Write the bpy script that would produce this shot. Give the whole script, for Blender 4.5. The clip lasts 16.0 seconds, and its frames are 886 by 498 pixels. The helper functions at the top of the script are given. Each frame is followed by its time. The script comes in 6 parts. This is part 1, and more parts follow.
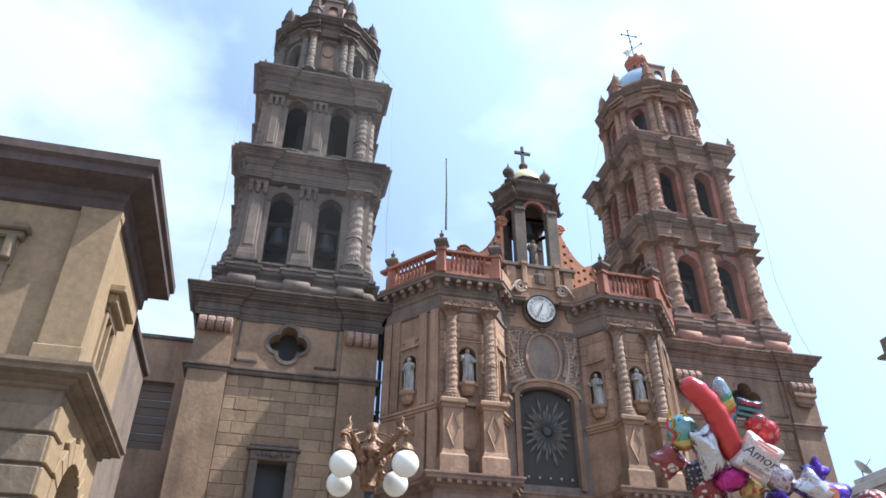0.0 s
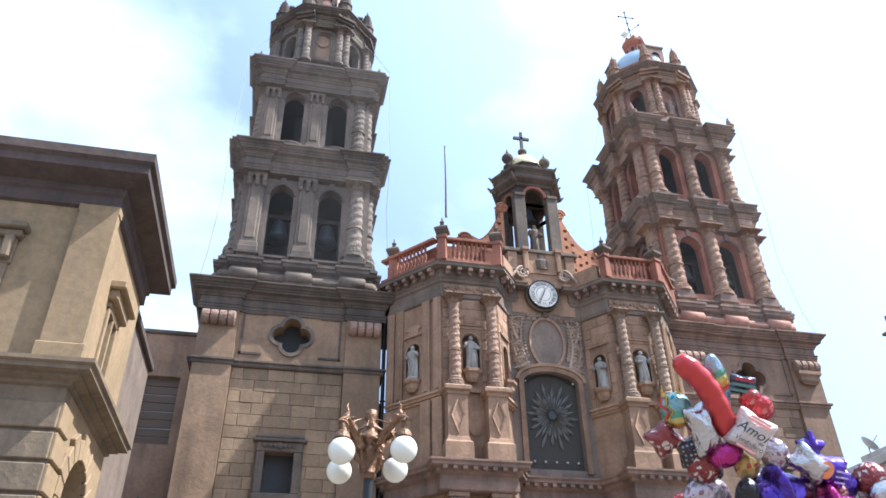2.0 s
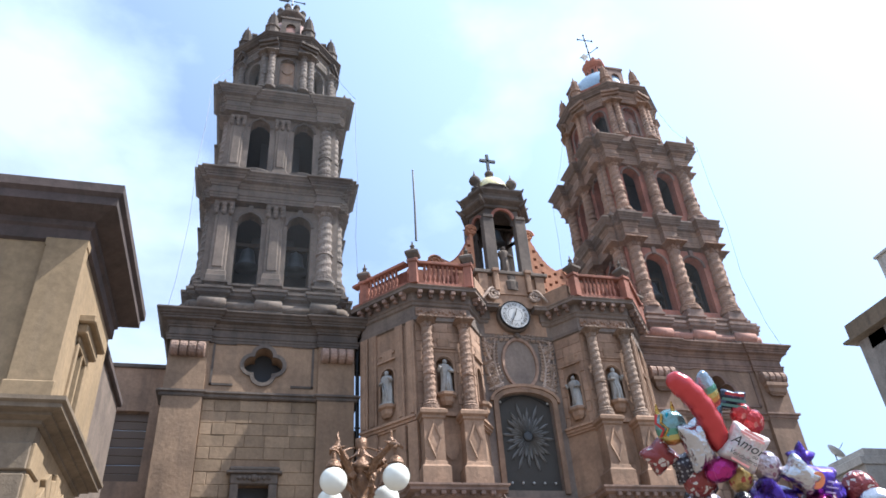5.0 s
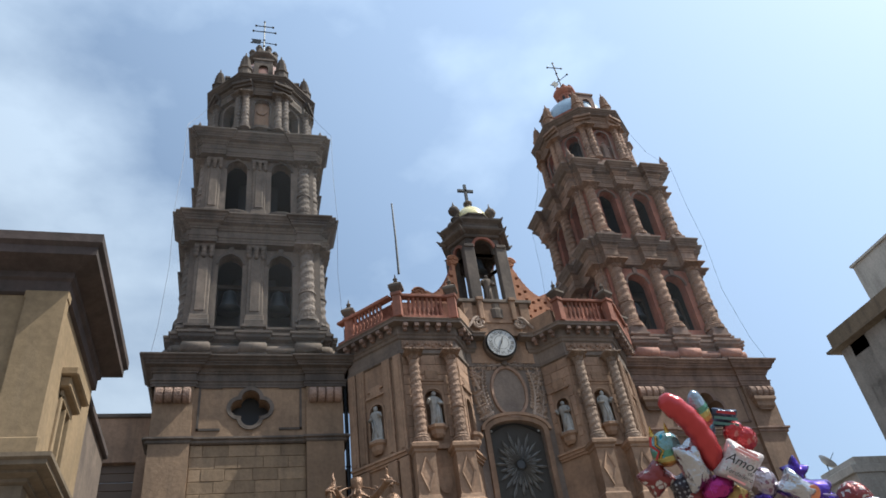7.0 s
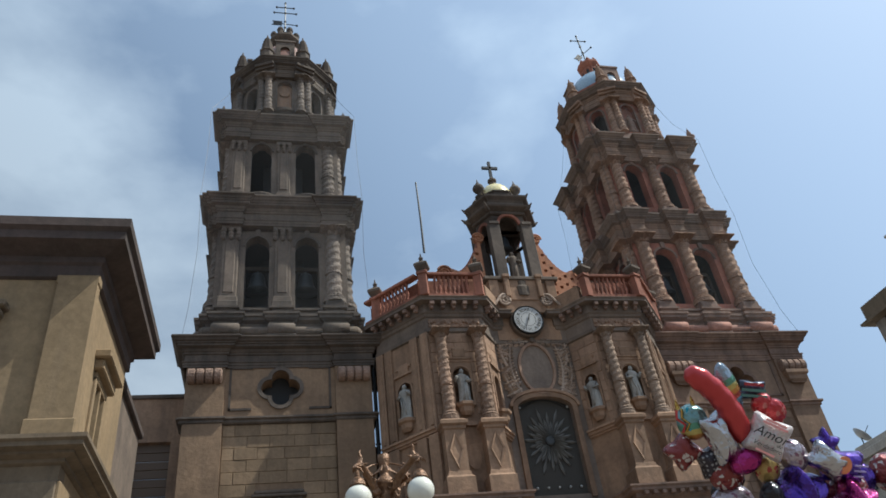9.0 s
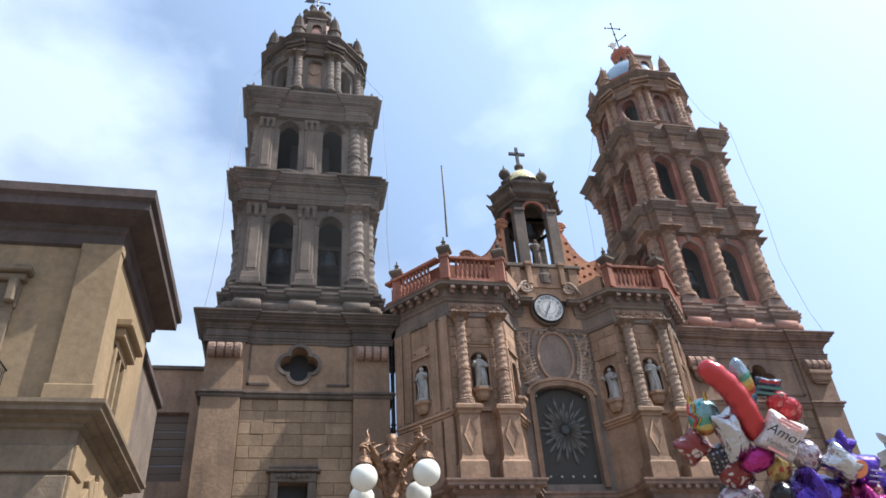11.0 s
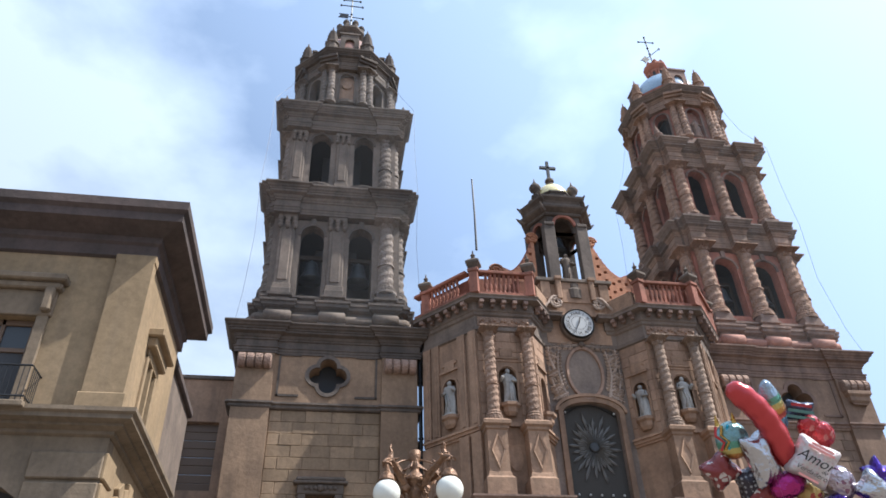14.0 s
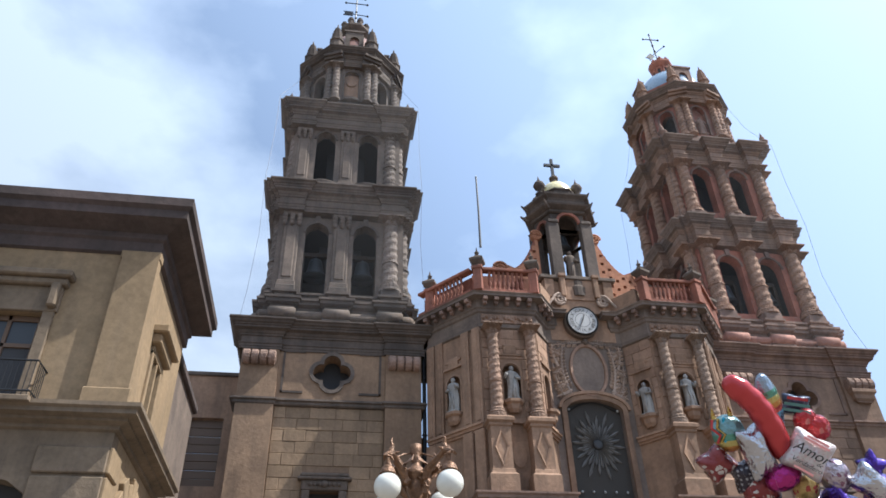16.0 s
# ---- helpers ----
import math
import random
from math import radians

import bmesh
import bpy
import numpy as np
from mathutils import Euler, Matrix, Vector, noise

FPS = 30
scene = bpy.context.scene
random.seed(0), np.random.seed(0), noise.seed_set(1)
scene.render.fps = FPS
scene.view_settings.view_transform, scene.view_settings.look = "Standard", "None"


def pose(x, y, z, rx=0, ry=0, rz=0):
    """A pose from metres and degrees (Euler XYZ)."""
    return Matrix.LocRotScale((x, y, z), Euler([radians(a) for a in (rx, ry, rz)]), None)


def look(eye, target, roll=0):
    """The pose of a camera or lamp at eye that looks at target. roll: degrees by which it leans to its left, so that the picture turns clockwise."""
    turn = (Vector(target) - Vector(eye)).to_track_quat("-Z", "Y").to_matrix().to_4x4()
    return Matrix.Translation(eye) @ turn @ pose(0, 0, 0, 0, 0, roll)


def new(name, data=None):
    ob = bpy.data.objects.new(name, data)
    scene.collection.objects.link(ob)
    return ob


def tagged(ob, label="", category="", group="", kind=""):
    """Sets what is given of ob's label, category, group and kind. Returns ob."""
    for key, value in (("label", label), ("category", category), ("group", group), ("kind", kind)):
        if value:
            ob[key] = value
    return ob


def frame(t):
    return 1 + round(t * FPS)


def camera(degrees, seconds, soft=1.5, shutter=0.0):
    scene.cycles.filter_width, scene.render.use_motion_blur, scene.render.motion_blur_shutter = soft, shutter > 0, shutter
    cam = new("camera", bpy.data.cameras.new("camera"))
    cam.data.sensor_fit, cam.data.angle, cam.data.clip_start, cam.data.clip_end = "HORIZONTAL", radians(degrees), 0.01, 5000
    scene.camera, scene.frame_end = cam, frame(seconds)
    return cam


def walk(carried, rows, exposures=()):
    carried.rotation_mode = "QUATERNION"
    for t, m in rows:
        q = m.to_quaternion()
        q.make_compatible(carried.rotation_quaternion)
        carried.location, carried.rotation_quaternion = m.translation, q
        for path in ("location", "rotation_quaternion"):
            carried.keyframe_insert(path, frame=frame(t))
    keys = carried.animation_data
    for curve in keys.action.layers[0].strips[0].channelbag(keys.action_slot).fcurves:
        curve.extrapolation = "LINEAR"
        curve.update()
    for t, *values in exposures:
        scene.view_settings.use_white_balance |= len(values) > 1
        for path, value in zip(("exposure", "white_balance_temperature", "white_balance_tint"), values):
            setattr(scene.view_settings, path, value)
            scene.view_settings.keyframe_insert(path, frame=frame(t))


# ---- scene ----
cam = camera(61.9, 16.0, soft=1.65)
PATH = [
    (0, -11.960, -32.200, 1.600, -13.56, 33.60, -0.41),
    (0.5, -11.946, -32.285, 1.541, -11.72, 34.42, -2.22),
    (1, -11.884, -32.257, 1.522, -11.71, 31.06, 0.05),
    (1.5, -11.847, -32.196, 1.548, -12.23, 30.83, 1.95),
    (2, -11.832, -32.194, 1.574, -12.49, 32.72, 0.75),
    (2.5, -11.846, -32.199, 1.547, -10.98, 33.10, 1.59),
    (3, -11.882, -32.188, 1.558, -11.52, 33.50, 0.43),
    (3.5, -11.978, -32.113, 1.608, -14.00, 32.44, -0.59),
    (4, -12.050, -32.182, 1.539, -12.91, 33.74, 3.54),
    (4.5, -12.041, -32.248, 1.504, -13.57, 32.68, 1.88),
    (5, -12.087, -32.209, 1.575, -13.84, 34.42, 3.56),
    (5.2, -12.093, -32.214, 1.575, -14.64, 36.97, 3.89),
    (7.3, -12.156, -32.271, 1.571, -12.69, 36.91, 7.20),
    (7.5, -12.156, -32.271, 1.571, -12.20, 37.00, 7.36),
    (8, -12.112, -32.250, 1.549, -10.71, 36.55, 7.62),
    (8.5, -12.094, -32.229, 1.531, -10.12, 36.52, 8.14),
    (9, -12.088, -32.225, 1.571, -10.97, 35.46, 6.54),
    (9.2, -12.077, -32.218, 1.573, -11.14, 34.72, 7.28),
    (11.3, -11.953, -32.132, 1.596, -10.69, 34.32, 3.30),
    (11.5, -11.953, -32.132, 1.596, -10.66, 34.71, 3.50),
    (12, -11.948, -32.147, 1.596, -9.82, 34.42, 3.09),
    (12.5, -11.948, -32.134, 1.610, -10.28, 35.43, 2.61),
    (13, -11.929, -32.154, 1.629, -9.52, 35.71, 2.22),
    (13.5, -11.925, -32.140, 1.623, -8.04, 35.38, 2.41),
    (14, -11.896, -32.140, 1.629, -9.09, 35.38, 1.69),
    (14.5, -11.882, -32.159, 1.602, -9.30, 36.44, 2.97),
    (15, -11.876, -32.161, 1.620, -8.85, 36.77, 3.35),
    (15.5, -11.863, -32.160, 1.620, -8.78, 36.46, 1.82),
    (16, -11.853, -32.183, 1.566, -8.81, 35.22, 1.41),
]
EXPOSURES = [(0.0, 1.18, 5800, 10), (0.7, 1.19, 5800, 10), (1.5, 1.47, 5800, 10), (2.0, 1.4, 5800, 10), (3.0, 1.23, 5800, 10), (5.0, 1.15, 5800, 10), (7.3, 0.35, 6120, 5), (8.0, 0.17, 6120, 4), (9.0, 0.18, 6120, 4), (9.4, 0.28, 6120, 5), (11.3, 0.92, 6000, 10), (12.5, 0.82, 5950, 10), (14.0, 0.88, 5950, 10), (16.0, 0.78, 5950, 10)]
walk(cam, [(t, pose(x, y, z, 90 + pitch, roll, yaw)) for t, x, y, z, yaw, pitch, roll in PATH], EXPOSURES)

# ---- daylight: hazy sun high over the plaza, near the facade's own line ----
TO_SUN = Vector((1.0, -0.3, 1.4)).normalized()
sun_data = bpy.data.lights.new("sun", "SUN")
sun_data.energy, sun_data.angle, sun_data.color = 5.0, radians(0.6), (1.0, 0.93, 0.82)
sun = new("sun", sun_data)
sun.matrix_world = look((60, -18, 84), (0, 0, 0))
world = bpy.data.worlds.new("sky")
scene.world = world
world.use_nodes = True
wn, wl = world.node_tree.nodes, world.node_tree.links
wn.clear()
sky = wn.new("ShaderNodeTexSky")
sky.sky_type, sky.sun_disc = "NISHITA", False
sky.sun_elevation = math.asin(TO_SUN.z)
sky.sun_rotation = math.atan2(TO_SUN.x, TO_SUN.y)
sky.air_density, sky.dust_density, sky.ozone_density = 1.0, 3.0, 1.5
coord = wn.new("ShaderNodeTexCoord")
stretch = wn.new("ShaderNodeMapping")
stretch.inputs["Scale"].default_value = (1.0, 1.0, 1.7)
stretch.inputs["Location"].default_value = (1.3, 0.4, 0.75)
wl.new(coord.outputs["Generated"], stretch.inputs["Vector"])
puff = wn.new("ShaderNodeTexNoise")
puff.inputs["Scale"].default_value, puff.inputs["Detail"].default_value, puff.inputs["Roughness"].default_value = 2.6, 9.0, 0.5
wl.new(stretch.outputs["Vector"], puff.inputs["Vector"])
cover = wn.new("ShaderNodeValToRGB")
cover.color_ramp.elements[0].position, cover.color_ramp.elements[1].position = 0.43, 0.66
# thicker cloud over the palace side, thinner over the street side
apart = wn.new("ShaderNodeSeparateXYZ")
wl.new(coord.outputs["Generated"], apart.inputs[0])
bank = wn.new("ShaderNodeMath")
bank.operation = "MULTIPLY_ADD"
bank.inputs[1].default_value, bank.inputs[2].default_value = -0.42, -0.03
wl.new(apart.outputs["X"], bank.inputs[0])
thick = wn.new("ShaderNodeMath")
thick.operation = "ADD"
wl.new(puff.outputs["Fac"], thick.inputs[0])
wl.new(bank.outputs[0], thick.inputs[1])
wl.new(thick.outputs[0], cover.inputs["Fac"])
clouds = wn.new("ShaderNodeMix")
clouds.data_type = "RGBA"
clouds.inputs["B"].default_value = (5.7, 6.4, 7.3, 1)
wl.new(cover.outputs["Color"], clouds.inputs["Factor"])
wl.new(sky.outputs["Color"], clouds.inputs["A"])
# haze brightens towards the sun
turned = wn.new("ShaderNodeVectorMath")
turned.operation = "DOT_PRODUCT"
turned.inputs[1].default_value = TO_SUN
wl.new(coord.outputs["Generated"], turned.inputs[0])
glow = wn.new("ShaderNodeMapRange")
glow.interpolation_type = "SMOOTHSTEP"
glow.inputs["From Min"].default_value, glow.inputs["From Max"].default_value = -0.1, 1.0
glow.inputs["To Min"].default_value, glow.inputs["To Max"].default_value = 0.9, 6.6
wl.new(turned.outputs["Value"], glow.inputs["Value"])
hazy = wn.new("ShaderNodeVectorMath")
hazy.operation = "SCALE"
hazy.inputs[0].default_value = (0.75, 0.97, 1.28)
wl.new(glow.outputs["Result"], hazy.inputs["Scale"])
total = wn.new("ShaderNodeVectorMath")
total.operation = "ADD"
wl.new(clouds.outputs["Result"], total.inputs[0])
wl.new(hazy.outputs["Vector"], total.inputs[1])
background = wn.new("ShaderNodeBackground")
background.inputs["Strength"].default_value = 0.063
wl.new(total.outputs["Vector"], background.inputs["Color"])
world_out = wn.new("ShaderNodeOutputWorld")
wl.new(background.outputs["Background"], world_out.inputs["Surface"])


# ---- materials ----
def stone(name, light, dark, stain=(0.05, 0.045, 0.04), grain=6.0, stains=0.5, bump=0.4, rough=0.9, spread=0.18):
    """Weathered stone: broad blotches, fine grain, dark run-off streaks, a slight difference from piece to piece."""
    m = bpy.data.materials.new(name)
    m.use_nodes = True
    n, l = m.node_tree.nodes, m.node_tree.links
    b = n["Principled BSDF"]
    b.inputs["Roughness"].default_value = rough
    b.inputs["Specular IOR Level"].default_value = 0.25
    tc = n.new("ShaderNodeTexCoord")
    geo = n.new("ShaderNodeNewGeometry")
    broad = n.new("ShaderNodeTexNoise")
    broad.inputs["Scale"].default_value, broad.inputs["Detail"].default_value = 0.7, 6.0
    l.new(geo.outputs["Position"], broad.inputs["Vector"])
    mix = n.new("ShaderNodeMix")
    mix.data_type = "RGBA"
    mix.inputs["A"].default_value, mix.inputs["B"].default_value = (*light, 1), (*dark, 1)
    ramp = n.new("ShaderNodeMapRange")
    ramp.inputs["From Min"].default_value, ramp.inputs["From Max"].default_value = 0.35, 0.65
    l.new(broad.outputs["Fac"], ramp.inputs["Value"])
    l.new(ramp.outputs["Result"], mix.inputs["Factor"])
    mp = n.new("ShaderNodeMapping")
    mp.inputs["Scale"].default_value = (1.6, 1.6, 0.22)
    l.new(geo.outputs["Position"], mp.inputs["Vector"])
    streak = n.new("ShaderNodeTexNoise")
    streak.inputs["Scale"].default_value, streak.inputs["Detail"].default_value, streak.inputs["Roughness"].default_value = 1.3, 8.0, 0.62
    l.new(mp.outputs["Vector"], streak.inputs["Vector"])
    sr = n.new("ShaderNodeMapRange")
    sr.inputs["From Min"].default_value, sr.inputs["From Max"].default_value = 0.48, 0.72
    sr.inputs["To Max"].default_value = stains
    l.new(streak.outputs["Fac"], sr.inputs["Value"])
    mix2 = n.new("ShaderNodeMix")
    mix2.data_type = "RGBA"
    mix2.inputs["B"].default_value = (*stain, 1)
    l.new(sr.outputs["Result"], mix2.inputs["Factor"])
    l.new(mix.outputs["Result"], mix2.inputs["A"])
    fine = n.new("ShaderNodeTexNoise")
    fine.inputs["Scale"].default_value, fine.inputs["Detail"].default_value, fine.inputs["Roughness"].default_value = grain, 8.0, 0.65
    l.new(geo.outputs["Position"], fine.inputs["Vector"])
    info = n.new("ShaderNodeObjectInfo")
    vary = n.new("ShaderNodeMath")
    vary.operation = "MULTIPLY_ADD"
    vary.inputs[1].default_value, vary.inputs[2].default_value = 2 * spread, 1.0 - spread
    l.new(info.outputs["Random"], vary.inputs[0])
    grainy = n.new("ShaderNodeMapRange")
    grainy.inputs["From Min"].default_value, grainy.inputs["From Max"].default_value = 0.25, 0.75
    grainy.inputs["To Min"].default_value, grainy.inputs["To Max"].default_value = 0.8, 1.18
    l.new(fine.outputs["Fac"], grainy.inputs["Value"])
    times = n.new("ShaderNodeMath")
    times.operation = "MULTIPLY"
    l.new(vary.outputs[0], times.inputs[0])
    l.new(grainy.outputs["Result"], times.inputs[1])
    hsv = n.new("ShaderNodeHueSaturation")
    l.new(times.outputs[0], hsv.inputs["Value"])
    l.new(mix2.outputs["Result"], hsv.inputs["Color"])
    l.new(hsv.outputs["Color"], b.inputs["Base Color"])
    bp = n.new("ShaderNodeBump")
    bp.inputs["Strength"].default_value, bp.inputs["Distance"].default_value = bump, 0.06
    l.new(fine.outputs["Fac"], bp.inputs["Height"])
    l.new(bp.outputs["Normal"], b.inputs["Normal"])
    return m


def carved(name, light, dark, size=7.0, depth=0.05, **more):
    """Stone with small carved leafwork in low relief."""
    m = stone(name, light, dark, **more)
    n, l = m.node_tree.nodes, m.node_tree.links
    tc = n.new("ShaderNodeTexCoord")
    v = n.new("ShaderNodeTexVoronoi")
    v.feature = "SMOOTH_F1"
    v.inputs["Scale"].default_value = size
    l.new(tc.outputs["Object"], v.inputs["Vector"])
    bp = n.new("ShaderNodeBump")
    bp.inputs["Strength"].default_value, bp.inputs["Distance"].default_value = 0.9, depth
    bp.invert = True
    l.new(v.outputs["Distance"], bp.inputs["Height"])
    old = n["Bump"]
    l.new(old.outputs["Normal"], bp.inputs["Normal"])
    l.new(bp.outputs["Normal"], n["Principled BSDF"].inputs["Normal"])
    return m


def plain(name, color, rough=0.5, metal=0.0, speck=0.12, grain=30.0, bump=0.1):
    """A simpler surface with a little tonal and relief variation."""
    m = bpy.data.materials.new(name)
    m.use_nodes = True
    n, l = m.node_tree.nodes, m.node_tree.links
    b = n["Principled BSDF"]
    b.inputs["Roughness"].default_value, b.inputs["Metallic"].default_value = rough, metal
    tc = n.new("ShaderNodeTexCoord")
    t = n.new("ShaderNodeTexNoise")
    t.inputs["Scale"].default_value, t.inputs["Detail"].default_value = grain, 5.0
    l.new(tc.outputs["Object"], t.inputs["Vector"])
    r = n.new("ShaderNodeMapRange")
    r.inputs["To Min"].default_value, r.inputs["To Max"].default_value = 1 - 2 * speck, 1 + 2 * speck
    l.new(t.outputs["Fac"], r.inputs["Value"])
    h = n.new("ShaderNodeHueSaturation")
    h.inputs["Color"].default_value = (*color, 1)
    l.new(r.outputs["Result"], h.inputs["Value"])
    l.new(h.outputs["Color"], b.inputs["Base Color"])
    bp = n.new("ShaderNodeBump")
    bp.inputs["Strength"].default_value, bp.inputs["Distance"].default_value = bump, 0.02
    l.new(t.outputs["Fac"], bp.inputs["Height"])
    l.new(bp.outputs["Normal"], b.inputs["Normal"])
    return m


GREY = stone("weathered grey stone", (0.155, 0.122, 0.098), (0.1, 0.08, 0.066))
GREY_DARK = stone("dark weathered cornice stone", (0.125, 0.1, 0.083), (0.072, 0.059, 0.051), stains=0.6)
TAN = stone("tan ashlar stone", (0.249, 0.167, 0.108), (0.184, 0.124, 0.082), stains=0.3)
BLOCK = stone("tan ashlar block", (0.254, 0.178, 0.114), (0.189, 0.133, 0.086), stains=0.25, spread=0.16)
BROWN = stone("brown pink stone", (0.302, 0.193, 0.128), (0.211, 0.135, 0.091), stains=0.4)
RED = stone("red pink stone", (0.354, 0.145, 0.099), (0.242, 0.100, 0.071), stains=0.45)
ROSE = stone("pale rose stone", (0.38, 0.20, 0.155), (0.30, 0.165, 0.13), stains=0.3)
ORANGE = stone("orange painted openwork", (0.391, 0.184, 0.106), (0.304, 0.143, 0.085), stains=0.3)
BROWN_BLOCK = stone("brown pink stone block", (0.322, 0.208, 0.141), (0.230, 0.149, 0.105), stains=0.35, spread=0.13)
CARVED_TAN = carved("carved tan stone", (0.30, 0.20, 0.155), (0.21, 0.145, 0.113), size=11.0)
CARVED_ROSE = carved("carved rose tan stone", (0.322, 0.200, 0.138), (0.227, 0.142, 0.099), size=13.0, depth=0.08, stains=0.35)
LEAF = stone("pale carved leaf stone", (0.405, 0.312, 0.251), (0.308, 0.238, 0.189), stains=0.2)
CARVED_GREY = carved("carved grey stone", (0.175, 0.142, 0.12), (0.115, 0.095, 0.08), size=11.0)
CARVED_BROWN = carved("carved brown stone", (0.283, 0.185, 0.132), (0.191, 0.127, 0.091), size=11.0)
CREAM = stone("cream plaster", (0.254, 0.183, 0.109), (0.205, 0.148, 0.088), stain=(0.12, 0.10, 0.08), stains=0.3, bump=0.15, spread=0.04)
# trim stone's own grey, darkened further for the shade on the lower palace front
CREAM_STONE = stone("cream grey stone with shade", (0.189, 0.144, 0.100), (0.135, 0.104, 0.073), stains=0.5, spread=0.08)
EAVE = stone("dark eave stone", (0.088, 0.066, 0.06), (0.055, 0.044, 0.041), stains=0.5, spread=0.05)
GREY_RENDER = stone("grey rendered wall", (0.264, 0.240, 0.216), (0.208, 0.188, 0.168), stains=0.3, spread=0.05)
PALE_RENDER = stone("pale rendered wall", (0.46, 0.43, 0.39), (0.38, 0.355, 0.32), stains=0.25, spread=0.05)
PAVING = stone("plaza paving stone", (0.191, 0.165, 0.139), (0.145, 0.125, 0.106), stains=0.3)
MARBLE = stone("weathered white stone", (0.36, 0.345, 0.32), (0.2, 0.19, 0.178), stain=(0.14, 0.13, 0.12), stains=0.6, bump=0.25, spread=0.03)
BRONZE = plain("aged bell bronze", (0.045, 0.052, 0.058), 0.6, 0.4)
IRON = plain("black iron", (0.025, 0.027, 0.03), 0.45, 0.6)
GILT = plain("antique gold paint", (0.143, 0.075, 0.038), 0.5, 0.4, speck=0.45, grain=22, bump=1.0)
# near-black colour that paints the shade inside openings
DARK = plain("painted interior shade", (0.046, 0.047, 0.05), 0.95)
DIAL = plain("white enamel", (0.40, 0.40, 0.39), 0.35)
BLACK = plain("black paint", (0.02, 0.02, 0.02), 0.5)
GLOBE = plain("opal white glass", (0.6, 0.6, 0.54), 0.18, speck=0.02, bump=0.0)
DOME_ROSE = plain("faded terracotta dome tile", (0.2, 0.1, 0.07), 0.5, speck=0.25, grain=9)
DOME_BLUE = plain("blue glazed tile", (0.20, 0.29, 0.38), 0.25, speck=0.25, grain=9)
DOME_YELLOW = plain("pale yellow glazed tile", (0.62, 0.55, 0.30), 0.25, speck=0.25, grain=7)
PANE = plain("dark window glass", (0.02, 0.024, 0.03), 0.3, speck=0.05, bump=0.02)
WOOD = plain("brown painted wood", (0.10, 0.06, 0.035), 0.6)
OLD_WOOD = plain("dark old timber", (0.05, 0.035, 0.025), 0.8)
SUNBURST = plain("grey metal rays", (0.13, 0.127, 0.12), 0.6, 0.2)
TRIM_RED = stone("weathered brown cornice stone", (0.264, 0.175, 0.136), (0.164, 0.113, 0.092), stains=0.55)
REDDISH = stone("red brown stone", (0.320, 0.131, 0.090), (0.213, 0.092, 0.065), stains=0.45)
SOOT = stone("sooty brown cornice stone", (0.203, 0.151, 0.122), (0.130, 0.099, 0.082), stains=0.45)
GREY_BROWN = stone("sooty grey brown stone", (0.187, 0.146, 0.118), (0.127, 0.100, 0.084), stains=0.4)
PALE_TRIM = stone("pale tan moulding stone", (0.293, 0.192, 0.140), (0.196, 0.131, 0.095), stains=0.45)
DRAB = stone("drab brown stone", (0.234, 0.155, 0.110), (0.171, 0.114, 0.082), stains=0.4)
DRAB_BLOCK = stone("drab brown stone block", (0.245, 0.163, 0.116), (0.177, 0.119, 0.086), stains=0.35, spread=0.16)
CARVED_DRAB = carved("carved drab stone", (0.263, 0.189, 0.141), (0.179, 0.130, 0.098), size=14.0)
# blue grey base colour paints the sky's reflection into the glass
BLUE_PANE = plain("window glass with painted sky", (0.09, 0.115, 0.14), 0.12, speck=0.05, bump=0.02)
GRILLE = plain("dark grille", (0.05, 0.046, 0.041), 1.0, 0.0, speck=0.3, grain=40, bump=0.6)


def net_material():
    m = bpy.data.materials.new("fine bird netting")
    m.use_nodes = True
    n, l = m.node_tree.nodes, m.node_tree.links
    b = n["Principled BSDF"]
    b.inputs["Base Color"].default_value = (0.6, 0.62, 0.64, 1)
    b.inputs["Roughness"].default_value = 0.8
    clear = n.new("ShaderNodeBsdfTransparent")
    mix = n.new("ShaderNodeMixShader")
    mix.inputs[0].default_value = 0.02
    l.new(clear.outputs[0], mix.inputs[1])
    l.new(b.outputs[0], mix.inputs[2])
    l.new(mix.outputs[0], n["Material Output"].inputs["Surface"])
    return m


NET = net_material()


